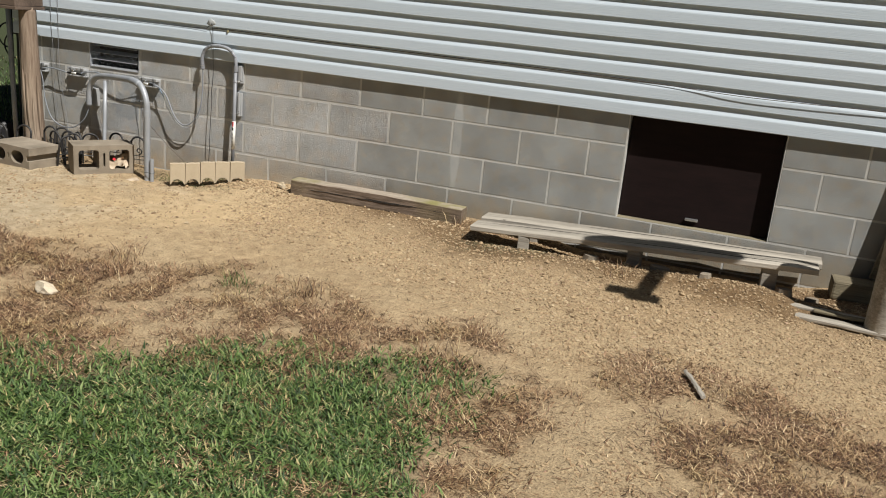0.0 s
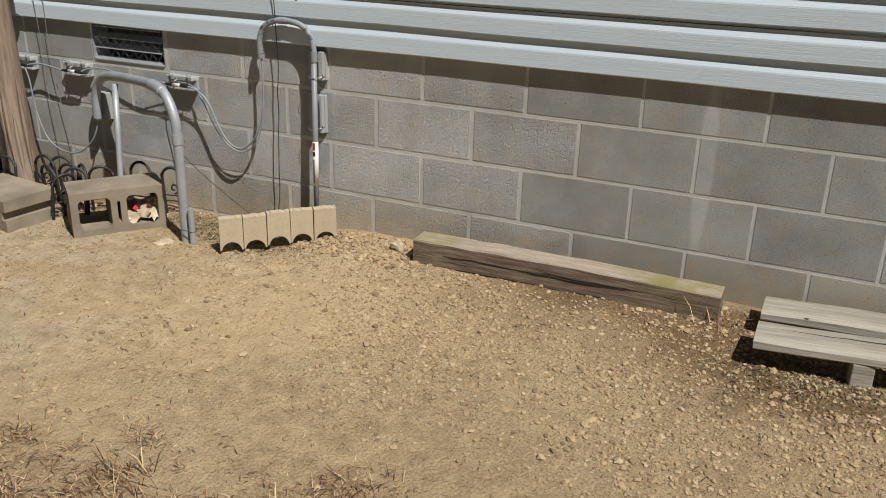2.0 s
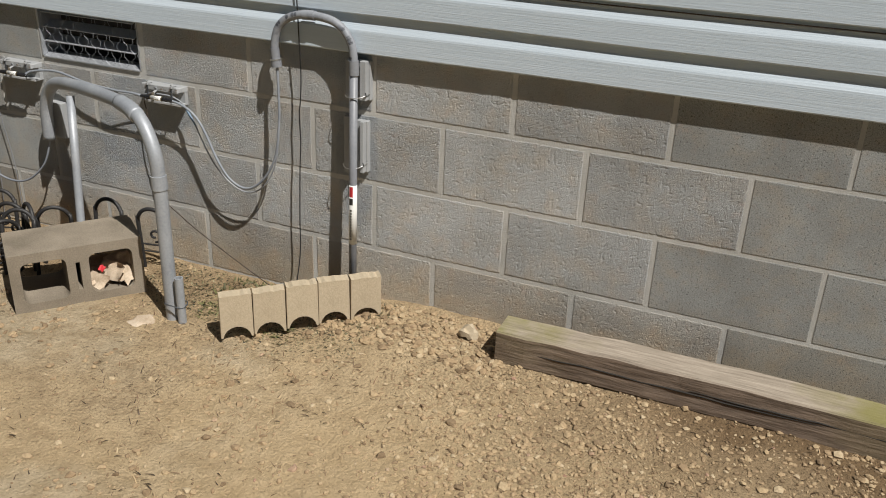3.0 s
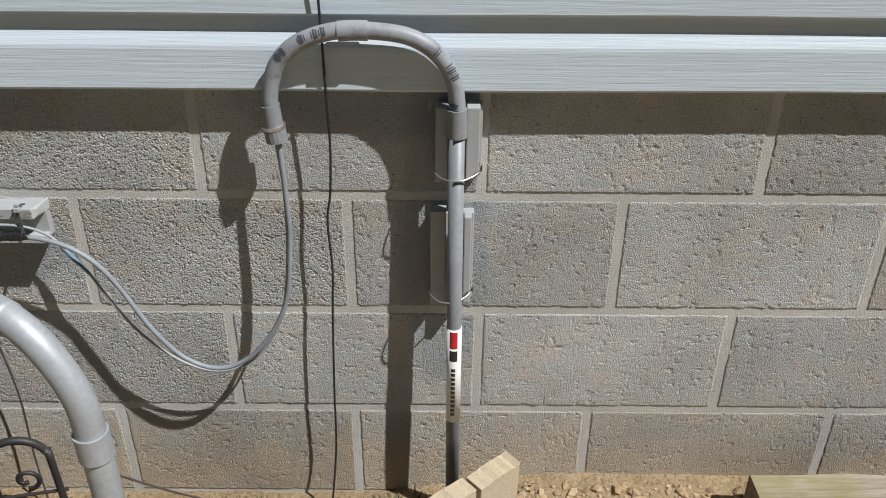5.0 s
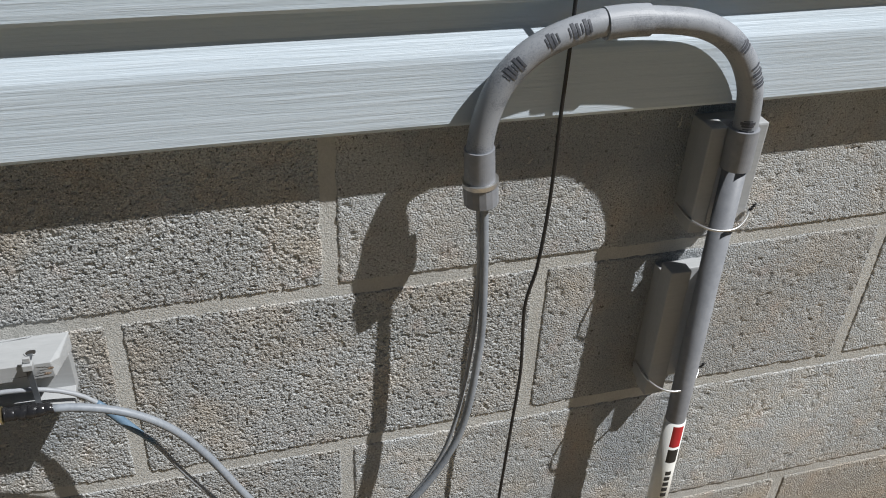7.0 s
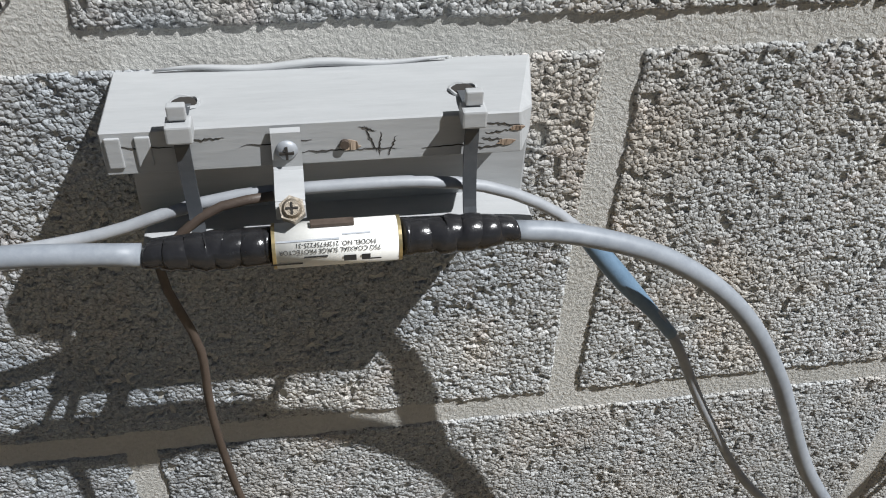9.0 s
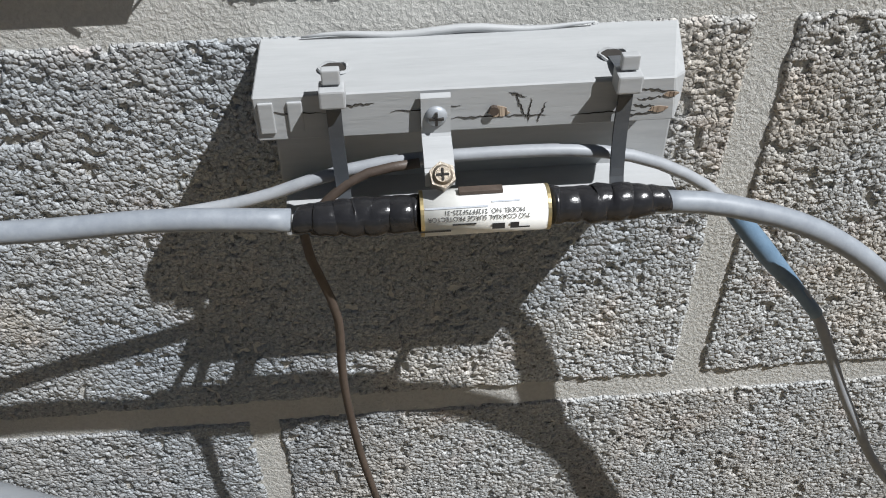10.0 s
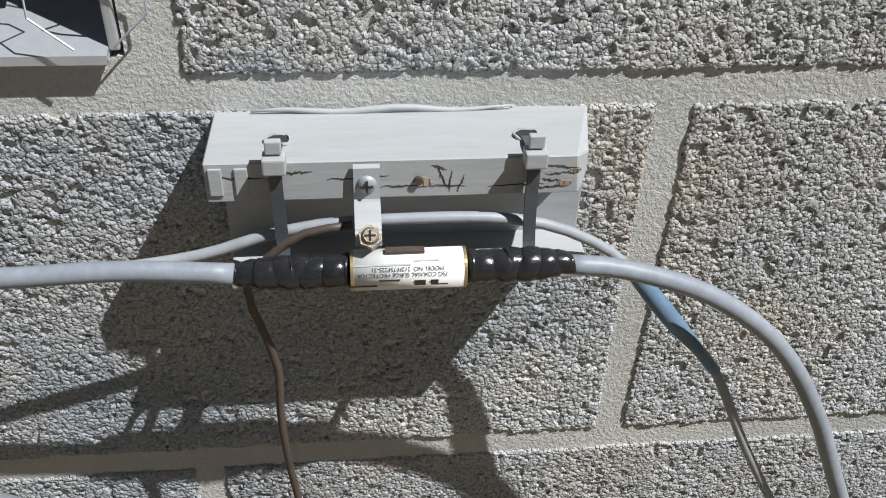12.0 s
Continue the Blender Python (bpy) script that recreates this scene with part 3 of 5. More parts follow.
def plank(ends, width, label, seed, knot, cracks):
    body = lying("board", ends, 0, width, 0.030, GREY_WOOD, "", "", seed)
    th = base("plank", body.matrix_world.copy(), label, "plank")
    body.parent = th
    body.matrix_world = th.matrix_world.copy()
    for kx, ky in knot:
        part("knot", tube_bm(line((kx, ky, 0.0120), (kx, ky, 0.0166)), 0.013, 14), BROWN_WIRE, th, "dark round knot")
    r = random.Random(seed)
    for x0, x1, y in cracks:
        n = 14
        half = abs(ends[1][0] - ends[0][0]) / 2
        pts = [Vector((x0 + (x1 - x0) * i / n, y + 0.003 * r.uniform(-1, 1), 0.0148 + 0.004 * math.sin(math.pi * (x0 + (x1 - x0) * i / n + half) / (2 * half)))) for i in range(n + 1)]
        part("drying_crack", tube_bm(pts, lambda t: 0.0006 + 0.0022 * math.sin(math.pi * t), 6), HOUSE_DARK, th)
    return th


plank(((1.505, -0.117, 0.113), (3.325, -0.125, 0.187)), 0.142, "silver-grey weathered plank lying along the wall", 5, [(-0.775, -0.055)], ((-0.3, 0.8, 0.02),))
plank(((1.505, -0.318, 0.108), (3.30, -0.305, 0.200)), 0.150, "split silver-grey weathered plank raised on small blocks", 6, [], ((-0.88, -0.2, 0.03), (-0.1, 0.85, -0.02)))


def cell_block_bm(length, depth, height, cell, web, slot, rounded=False):
    """A hollow block lying on its side, cells running through from front to back (y)."""
    bm = bmesh.new()
    n = 6
    half = length / 2
    xs_ = [(-half + web, -slot - web / 2), (slot + web / 2, half - web)]
    r = 0.02 if not rounded else 0.045
    loops = []
    for x0, x1 in xs_:
        z0, z1 = web, height - web
        pts = []
        for cx, cz, a0 in ((x1 - r, z1 - r, 0), (x0 + r, z1 - r, 90), (x0 + r, z0 + r, 180), (x1 - r, z0 + r, 270)):
            for i in range(n + 1):
                t = radians(a0 + 90 * i / n)
                pts.append((cx + r * math.cos(t), cz + r * math.sin(t)))
        loops.append(pts)
    loops.append([(0.006, 0.05), (0.006, height - 0.05), (-0.006, height - 0.05), (-0.006, 0.05)])
    outer = [(-half, 0), (half, 0), (half, height), (-half, height)]
    for y in (0.0, depth):
        edges = []
        for pts in [outer] + loops:
            vs = [bm.verts.new((x, y, z)) for x, z in pts]
            edges += [bm.edges.new((vs[i], vs[(i + 1) % len(vs)])) for i in range(len(vs))]
        bmesh.ops.triangle_fill(bm, use_beauty=True, use_dissolve=False, edges=edges)
    bm.verts.ensure_lookup_table()
    per = 4 + sum(len(p) for p in loops)
    at = 0
    for size in [4] + [len(p) for p in loops]:
        for i in range(size):
            a, b = at + i, at + (i + 1) % size
            bm.faces.new((bm.verts[a], bm.verts[b], bm.verts[per + b], bm.verts[per + a]))
        at += size
    bmesh.ops.recalc_face_normals(bm, faces=bm.faces)
    return bm


cb = part("concrete_block", cell_block_bm(0.37, 0.19, 0.188, 0, 0.03, 0.016), LOOSE_BLOCK)
cb.matrix_world = pose(-0.985, -0.385, 0.003, 0, 0, 52)
tagged(cb, "sandy hollow concrete block standing with its open cells outward", "concrete block")
bm = cell_block_bm(0.34, 0.24, 0.135, 0, 0.026, 0.012, True)
box_bm((0.168, 0.0, 0.0), (0.195, 0.24, 0.052), bm=bm)
box_bm((0.168, 0.0, 0.088), (0.195, 0.24, 0.135), bm=bm)
cb1 = part("concrete_block", bm, LOOSE_BLOCK)
cb1.matrix_world = pose(-1.575, -0.585, 0.004, 0, 0, -7)
tagged(cb1, "sandy hollow concrete block lying beside the post", "concrete block")

# scalloped edger, turned upside down
edger = base("garden_edger", pose(-0.318, -0.225, 0.018, 0, 0, 41), "tan cast concrete scalloped edging stone set upside down in the dirt", "garden edger")
for k in range(5):
    bm = bmesh.new()
    w, n = 0.092, 8
    chip = [(w * (0.5 - i / 9) * 0.96, 0.135 - 0.010 * abs(noise.noise(Vector((i * 0.7, k * 2.2, 1.3))))) for i in range(9, -1, -1)]
    pts = chip + [(w / 2 - 0.001, 0.0)]
    pts += [(0.0390 * math.cos(math.pi * i / n), 0.036 * math.sin(math.pi * i / n)) for i in range(n + 1)]
    pts += [(-w / 2 + 0.001, 0.0)]
    front = [bm.verts.new((x, -0.018, z)) for x, z in pts]
    back = [bm.verts.new((x, 0.018, z)) for x, z in pts]
    bm.faces.new(front), bm.faces.new(list(reversed(back)))
    for i in range(len(pts)):
        j = (i + 1) % len(pts)
        bm.faces.new((front[i], front[j], back[j], back[i]))
    bmesh.ops.bevel(bm, geom=[e for e in bm.edges if abs(e.verts[0].co.y - e.verts[1].co.y) < 1e-6], offset=0.0010, segments=1, affect="EDGES")
    bmesh.ops.recalc_face_normals(bm, faces=bm.faces)
    o = part("scallop", bm, EDGER, edger)
    o.location = ((k - 2) * w, 0.003 * math.sin(k * 2.3), 0.004 * k + 0.0025 * math.sin(k * 4.1))
    o.rotation_euler = (radians(1.5 * math.sin(k * 1.9)), 0, radians(1.8 * math.sin(k * 3.3)))

# ---- wall conduit ----
con = base("conduit_mast", pose(-0.244, -0.043, 0.02), "grey plastic wall conduit bent over at the top", "conduit")


def at(con_x, con_z, y=0.0):
    return (con_x + 0.244, y, con_z - 0.02)


R = 0.0112
part("riser", tube_bm(line(at(-0.243, 0.0, -0.020), at(-0.245, 0.74), 3), R, 20), PVC, con, smooth=True)
bow = [at(x, z) for x, z in ((-0.2445, 0.72), (-0.2455, 0.775), (-0.253, 0.81), (-0.275, 0.842), (-0.31, 0.862), (-0.36, 0.869), (-0.405, 0.868), (-0.45, 0.853), (-0.478, 0.828), (-0.491, 0.797), (-0.4955, 0.765), (-0.4955, 0.738))]
part("bend", tube_bm(smooth_line(bow, 0.006), R, 20), PVC_STAINED, con, "grey plastic bend with dark scuffs", smooth=True)
path = smooth_line([Vector(p) for p in bow], 0.003)
for start, bars in ((14, 5), (28, 7), (40, 3), (88, 6), (96, 4), (106, 6)):
    for k in range(bars):
        i = min(start + k, len(path) - 2)
        d = (path[i + 1] - path[i]).normalized()
        n = d.cross(Vector((0, 1, 0))).normalized()
        n = -n if n.z < -0.2 else n
        bm = bmesh.new()
        wide, sweep = 0.0006 + 0.0004 * ((k * 7 + start) % 3), 0.35 + 0.12 * ((k + start) % 3)
        rows_ = [[bm.verts.new(path[i] + d * s_ * wide + (R + 0.0004) * (math.cos(t) * Vector((0, -1, 0)) + math.sin(t) * n)) for t in np.linspace(0.45 - sweep, 0.45 + sweep, 6)] for s_ in (-1, 1)]
        for j in range(5):
            bm.faces.new((rows_[0][j], rows_[0][j + 1], rows_[1][j + 1], rows_[1][j]))
        part("print_mark", bm, DARK_PRINT, con)
part("coupling", tube_bm(line(at(-0.2445, 0.724), at(-0.2455, 0.764), 2), 0.0140, 48), PVC, con)
part("coupling", tube_bm(smooth_line([at(-0.361, 0.8690), at(-0.380, 0.8692), at(-0.399, 0.8680)], 0.006), 0.0130, 48), PVC_STAINED, con)
part("coupling", tube_bm(line(at(-0.4925, 0.737), at(-0.4952, 0.768), 2), 0.0130, 48), PVC, con)
part("lock_ring", tube_bm(line(at(-0.4920, 0.7345), at(-0.4925, 0.7385), 2), 0.0158, 32), STEEL, con, "bright worn ring of the gland")
part("gland_nut", tube_bm(line(at(-0.4900, 0.716), at(-0.4920, 0.7345), 2), 0.0152, 16), PVC, con)
part("label_sleeve", tube_bm(line(at(-0.2435, 0.232, -0.0140), at(-0.2440, 0.412, -0.0091), 2), R + 0.0005, 24), WHITE, con, "white printed label round the conduit", smooth=True)
marks = [(0.378, 0.409, 0.013, RED_INK), (0.354, 0.374, 0.013, INK)] + [(0.334 - 0.0088 * k, 0.3400 - 0.0088 * k, 0.007, INK) for k in range(11)]
for z0, z1, w, mt in marks:
    bm = bmesh.new()
    n = 8
    a0 = w / (R + 0.0009)
    rows_ = []
    for z in (z0, z1):
        rows_.append([bm.verts.new(Vector(at(-0.2438, z, -0.020 * (1 - (z - 0.0) / 0.74))) + (R + 0.0009) * Vector((math.sin(t), -math.cos(t), 0))) for t in (-a0 / 2 + a0 * i / n - 0.1 for i in range(n + 1))])
    for i in range(n):
        bm.faces.new((rows_[0][i], rows_[0][i + 1], rows_[1][i + 1], rows_[1][i]))
    part("print_mark", bm, mt, con)

def standoff(z0, z1, xa, xb, slot=None, drop=0.0):
    """A grey wooden standoff: one block, or two boards with the pipe lying in the gap between them."""
    blk = base("standoff_block", pose((xa + xb) / 2, 0, z0), "grey painted wooden standoff block between pipe and wall", "standoff block", group="standoff blocks")
    w, h = xb - xa, z1 - z0
    if not slot:
        part("body", box_bm((-w / 2, -0.029, 0), (w / 2, 0.003, h), 0.003), GREY_PAINT, blk)
        return blk
    a, b = slot[0] - (xa + xb) / 2, slot[1] - (xa + xb) / 2
    part("back_board", box_bm((-w / 2 + 0.003, -0.016, 0.002), (w / 2 + 0.004, 0.003, h - drop - 0.003), 0.0015), GREY_PAINT, blk)
    part("side_board", box_bm((-w / 2, -0.037, 0), (a, -0.0162, h), 0.0018), GREY_PAINT, blk)
    part("side_board", box_bm((b, -0.035, 0.004), (w / 2, -0.0162, h - drop), 0.0018), GREY_PAINT, blk)
    # wire round boards and pipe, its ends twisted at one side
    d = 0.037
    loop = [(-w / 2 - 0.002, -0.010, h * 0.17), (-w / 2 - 0.001, -d, h * 0.15), (-0.018, -d - 0.017, h * 0.125), (0.002, -d - 0.021, h * 0.12), (0.018, -d - 0.014, h * 0.135), (w / 2 + 0.001, -d, h * 0.17), (w / 2 + 0.003, -0.014, h * 0.20)]
    part("wire_tie", tube_bm(smooth_line(loop, 0.003), 0.0012, 8), STEEL, blk, "bare steel wire tie round the conduit", smooth=True)
    twist = [(w / 2 + 0.003 + 0.0012 * math.cos(2.4 * k), -d + 0.0012 * math.sin(2.4 * k) - 0.0006 * k, h * 0.17 + 0.0013 * k) for k in range(9)]
    part("wire_twist", tube_bm(smooth_line(twist, 0.001), 0.0010, 6), BLACK, blk, "dark twisted wire ends", smooth=True)
    return blk


standoff(0.650, 0.762, -0.274, -0.213, (-0.2565, -0.2315))
standoff(0.440, 0.604, -0.281, -0.221, (-0.2580, -0.2320), 0.010)
standoff(0.362, 0.482, -1.405, -1.345)

# ---- freestanding pipe ----
cane = base("pipe_cane", pose(-0.70, -0.325, 0), "grey plastic pipe standing in soil, bent over like a cane", "pipe")
o = Vector((-0.70, -0.325, 0))
P2 = [(-0.70, -0.325, -0.05), (-0.70, -0.325, 0.2), (-0.70, -0.325, 0.43), (-0.712, -0.322, 0.52), (-0.765, -0.302, 0.59), (-0.86, -0.262, 0.61), (-1.05, -0.185, 0.602), (-1.25, -0.102, 0.580), (-1.335, -0.068, 0.545), (-1.375, -0.06, 0.48), (-1.385, -0.058, 0.365)]
part("tube", tube_bm(smooth_line([Vector(p) - o for p in P2], 0.012), 0.0195, 20), PVC_OLD, cane, smooth=True)
part("coupling", tube_bm(line((0, 0, 0.405), (-0.001, 0, 0.445), 2), 0.0225, 48), PVC_OLD, cane)
part("coupling", tube_bm([q - o for q in smooth_line([Vector(p) for p in ((-0.872, -0.257, 0.6105), (-0.82, -0.279, 0.606), (-0.778, -0.297, 0.595))], 0.008)], 0.0222, 32), PVC_OLD, cane, smooth=True)
part("side_stub", hollow_bm(((0.042, -0.01, 0.0), (0.043, -0.01, 0.145)), 0.0125, 0.009), PVC_OLD, cane, "short open pipe stub wired to the foot")
ring = [Vector((0.02 + 0.036 * math.cos(t), -0.004 + 0.026 * math.sin(t), 0.055 + 0.004 * math.sin(3 * t))) for t in np.linspace(0, 6.28, 24)]
part("wire_wrap", tube_bm(ring, 0.002, 6), TIE, cane)
leg = base("support_pole", pose(-1.09, -0.27, 0), "thin pale pole leaning up against the bent pipe", "pole")
part("shaft", tube_bm(line((0, 0, -0.03), (-0.07, 0.112, 0.565), 4), 0.0125, 14), PVC_OLD, leg, smooth=True)

# ---- surge arrester on its grey wooden bracket ----
def arrester():
    o = Vector((-0.92, 0.0, 0.541))
    th = base("surge_arrester", Matrix.Translation(o), "white coaxial surge arrester strapped to a grey painted wooden bracket", "surge arrester", group="surge arresters")

    def loc(x, y, z):
        return Vector((x, y, z)) - o

    bracket = part("wooden_bracket", box_bm(loc(-0.987, -0.013, 0.551), loc(-0.846, 0.003, 0.588), 0.0008), GREY_PAINT, th, "chipped grey painted wood")
    # top rail, its right end split and chipped
    bm = box_bm(loc(-0.989, -0.037, 0.586), loc(-0.8445, 0.003, 0.602), 0.0)
    bmesh.ops.bisect_plane(bm, geom=bm.verts[:] + bm.edges[:] + bm.faces[:], plane_co=loc(-0.853, -0.03, 0.59), plane_no=Vector((0.9, -0.28, 0.1)))
    for v in bm.verts:
        w = v.co + o
        if w.x > -0.848 and w.y < -0.02:
            v.co += Vector((-0.006, 0.008, -0.003 if w.z > 0.595 else 0.003))
    bmesh.ops.bevel(bm, geom=bm.edges[:], offset=0.0005, segments=1, affect="EDGES")
    part("top_rail", bm, GREY_PAINT, bracket)
    part("bottom_rail", box_bm(loc(-0.985, -0.0366, 0.5455), loc(-0.846, 0.003, 0.5525), 0.0010), GREY_PAINT, bracket)
    # cracks and splinters in the front edge, paint bead along the wall
    rc = random.Random(5)
    cuts = [(-0.978 + 0.0195 * k + rc.uniform(-0.004, 0.004), 0.5895 + rc.uniform(-0.001, 0.009), rc.uniform(0.010, 0.024), rc.uniform(-3, 3)) for k in range(6)]
    cuts += [(-0.8665 + 0.0016 * k, 0.5892 + 0.0028 * k, rc.uniform(0.008, 0.014), rc.uniform(-9, 9)) for k in range(4)]
    cuts += [(-0.9055, 0.5945, 0.011, 70), (-0.9025, 0.5925, 0.009, 95), (-0.8985, 0.5915, 0.008, 108), (-0.9065, 0.5985, 0.006, 20)]
    for cx, cz, cw, turn in cuts:
        run = [Vector((cw * (t - 0.5), -0.0001 + 0.0001 * rc.uniform(-1, 1), 0.0004 * rc.uniform(-1, 1))) for t in np.linspace(0, 1, 13)]
        ck = part("crack", tube_bm(run, lambda t: 0.00004 + 0.00019 * math.sin(math.pi * t), 5), HOUSE_DARK, bracket)
        ck.matrix_local = Matrix.Translation(loc(cx, -0.0370, cz)) @ pose(0, 0, 0, 0, turn, 0)
    # bare wood where the paint has broken away
    for cx, cz, sx, sz in ((-0.912, 0.5925, 0.0042, 0.0026), (-0.8605, 0.5905, 0.0040, 0.0014), (-0.857, 0.5958, 0.0030, 0.0012)):
        bare = bmesh.new()
        rim_ = [bare.verts.new(loc(cx + sx * (0.55 + 0.45 * rc.random()) * math.cos(t), -0.0373, cz + sz * (0.55 + 0.45 * rc.random()) * math.sin(t))) for t in np.linspace(0, 6.0, 14)]
        back_ = [bare.verts.new(v.co + Vector((0, 0.0006, 0))) for v in rim_]
        bare.faces.new(rim_)
        for k in range(14):
            bare.faces.new((rim_[k], rim_[(k + 1) % 14], back_[(k + 1) % 14], back_[k]))
        bmesh.ops.recalc_face_normals(bare, faces=bare.faces)
        part("bare_wood", bare, POST_WOOD, bracket, "bare tan wood under broken paint")
    bead = [loc(-0.975 + 0.1 * t, -0.0012, 0.6030 + 0.0008 * math.sin(14 * t)) for t in np.linspace(0, 1, 14)]
    part("paint_bead", tube_bm(bead, lambda t: 0.0004 + 0.0012 * math.sin(math.pi * t), 6), GREY_PAINT, bracket, smooth=True)
    part("nail_hole", tube_bm(line(loc(-0.914, -0.0385, 0.5935), loc(-0.914, -0.036, 0.5935)), 0.0016, 10), BROWN_WIRE, bracket, "rusty nail hole")
    for cx in (-0.985, -0.976):
        part("paint_flake", box_bm(loc(cx - 0.0025, -0.0378, 0.589), loc(cx + 0.0022, -0.036, 0.600), 0.0004), GREY_PAINT, bracket)
    # drill holes on top, their shade put in as black discs, cable ties through them
    for cx in (-0.964, -0.873):
        hole = part("drill_hole", tube_bm(line(loc(cx, -0.022, 0.6015), loc(cx, -0.022, 0.6024)), 0.0042, 14), HOUSE_DARK, bracket, "dark torn drill hole")
        rim = [loc(cx + 0.0046 * math.cos(t), -0.022 + 0.0042 * math.sin(t), 0.6024 + 0.0004 * math.sin(4 * t)) for t in np.linspace(0, 6.28, 22)]
        part("splinter_rim", tube_bm(rim, 0.0006, 5), GREY_PAINT, hole)
        # head and tail in pale grey, the strap below much darker
        tie = part("cable_tie", box_bm(loc(cx - 0.0040, -0.0440, 0.6005), loc(cx + 0.0040, -0.0368, 0.6068), 0.0007), GREY_PAINT, th, "grey nylon cable tie")
        part("tail", box_bm(loc(cx - 0.0028, -0.0415, 0.6075), loc(cx + 0.0028, -0.0385, 0.6125), 0.0005), GREY_PAINT, tie)
        strap = bmesh.new()
        run = [loc(cx, -0.024, 0.6028), loc(cx, -0.034, 0.6040), loc(cx, -0.0400, 0.600), loc(cx, -0.0402, 0.585), loc(cx + 0.0006, -0.0415, 0.568), loc(cx + 0.0008, -0.047, 0.5585)]
        for i, c in enumerate(smooth_line(run, 0.003)):
            ring = [strap.verts.new(c + Vector((dx, dy, 0))) for dx, dy in ((-0.0023, 0.0006), (0.0023, 0.0006), (0.0023, -0.0006), (-0.0023, -0.0006))]
            if i:
                for k in range(4):
                    strap.faces.new((prev[k], prev[(k + 1) % 4], ring[(k + 1) % 4], ring[k]))
            prev = ring
        bmesh.ops.recalc_face_normals(strap, faces=strap.faces)
        part("strap", strap, TIE, tie)
    # steel strap with its two screws
    br = bmesh.new()
    prof_ = [(-0.0385, 0.6005), (-0.0390, 0.588), (-0.0405, 0.586), (-0.0500, 0.5835), (-0.0520, 0.582), (-0.0530, 0.5775)]
    for i, (y, z) in enumerate(prof_):
        ring = [br.verts.new(loc(-0.9325 + dx, y + dy, z + dy)) for dx, dy in ((-0.0047, 0.0006), (0.0047, 0.0006), (0.0047, -0.0006), (-0.0047, -0.0006))]
        if i:
            for k in range(4):
                br.faces.new((prev[k], prev[(k + 1) % 4], ring[(k + 1) % 4], ring[k]))
        else:
            br.faces.new(ring)
        prev = ring
    br.faces.new(prev)
    bmesh.ops.recalc_face_normals(br, faces=br.faces)
    strap_ob = part("metal_strap", br, GREY_PAINT, th, "painted bent metal strap")
    head = bmesh.new()
    bmesh.ops.create_uvsphere(head, u_segments=18, v_segments=10, radius=0.0036, matrix=Matrix.Translation(loc(-0.9325, -0.0392, 0.5935)) @ Matrix.Diagonal((1, 0.55, 1, 1)))
    sc = part("pan_screw", head, PVC_OLD, strap_ob, smooth=True)
    part("cross_slot", box_bm(loc(-0.9348, -0.0416, 0.5931), loc(-0.9302, -0.0408, 0.5939), 0, bm=box_bm(loc(-0.9329, -0.0416, 0.5912), loc(-0.9321, -0.0408, 0.5958))), HOUSE_DARK, strap_ob)
    part("hex_screw", tube_bm(line(loc(-0.932, -0.0520, 0.5785), loc(-0.932, -0.0572, 0.5838)), 0.0043, 6), WORN_ZINC, strap_ob, "worn yellowed zinc hex screw")
    part("screw_head", tube_bm(line(loc(-0.932, -0.0570, 0.5836), loc(-0.932, -0.0582, 0.5848)), lambda t: 0.0034 - 0.0010 * t, 16), WORN_ZINC, strap_ob)
    slot = part("cross_slot", box_bm((-0.0019, -0.0003, -0.0004), (0.0019, 0.0003, 0.0004), bm=box_bm((-0.0003, -0.0019, -0.0004), (0.0003, 0.0019, 0.0004))), HOUSE_DARK, strap_ob)
    slot.matrix_local = Matrix.Translation(loc(-0.932, -0.0582, 0.5848)) @ pose(0, 0, 0, 45, 0, 0)
    # barrel
    ax_y, ax_z, r = -0.0555, 0.5678, 0.0074
    barrel = part("barrel", tube_bm(line(loc(-0.9385, ax_y, ax_z), loc(-0.8990, ax_y, ax_z)), r, 36), WHITE, th, "white printed barrel", smooth=True)
    for xa in (-0.9393, -0.8992):
        part("end_ring", tube_bm(line(loc(xa, ax_y, ax_z), loc(xa + 0.0011, ax_y, ax_z)), r * 1.015, 30), GOLD, barrel, "yellow metal end ring")
    part("solder_tab", box_bm(loc(-0.9270, -0.0570, 0.5752), loc(-0.9130, -0.0540, 0.5766), 0.0003), BROWN_WIRE, barrel)
    # print on the barrel, upside down
    dg = bpy.context.evaluated_depsgraph_get()

    def on_barrel(angle, x, lift=0.00025):
        """Frame on the barrel at an angle above the horizontal, reading towards -x."""
        t = radians(angle)
        n = Vector((0, -math.cos(t), math.sin(t)))
        right = Vector((-1, 0, 0))
        m = Matrix((right, n.cross(right), n)).transposed().to_4x4()
        m.translation = loc(x, ax_y, ax_z) + n * (r + lift)
        return m

    for body, angle, x, size in (("75\u03a9 COAXIAL SURGE PROTECTOR", 26, -0.9050, 0.00205), ("MODEL NO. 212FF75F225-31", 41, -0.9065, 0.00205)):
        cu = bpy.data.curves.new("print_line", "FONT")
        cu.body, cu.size = body, size
        tmp = bpy.data.objects.new("print_line", cu)
        me = bpy.data.meshes.new_from_object(tmp)
        me.materials.append(INK)
        ob = new("print_line", me)
        bpy.data.objects.remove(tmp)
        ob.parent = barrel
        ob.matrix_local = on_barrel(angle, x)
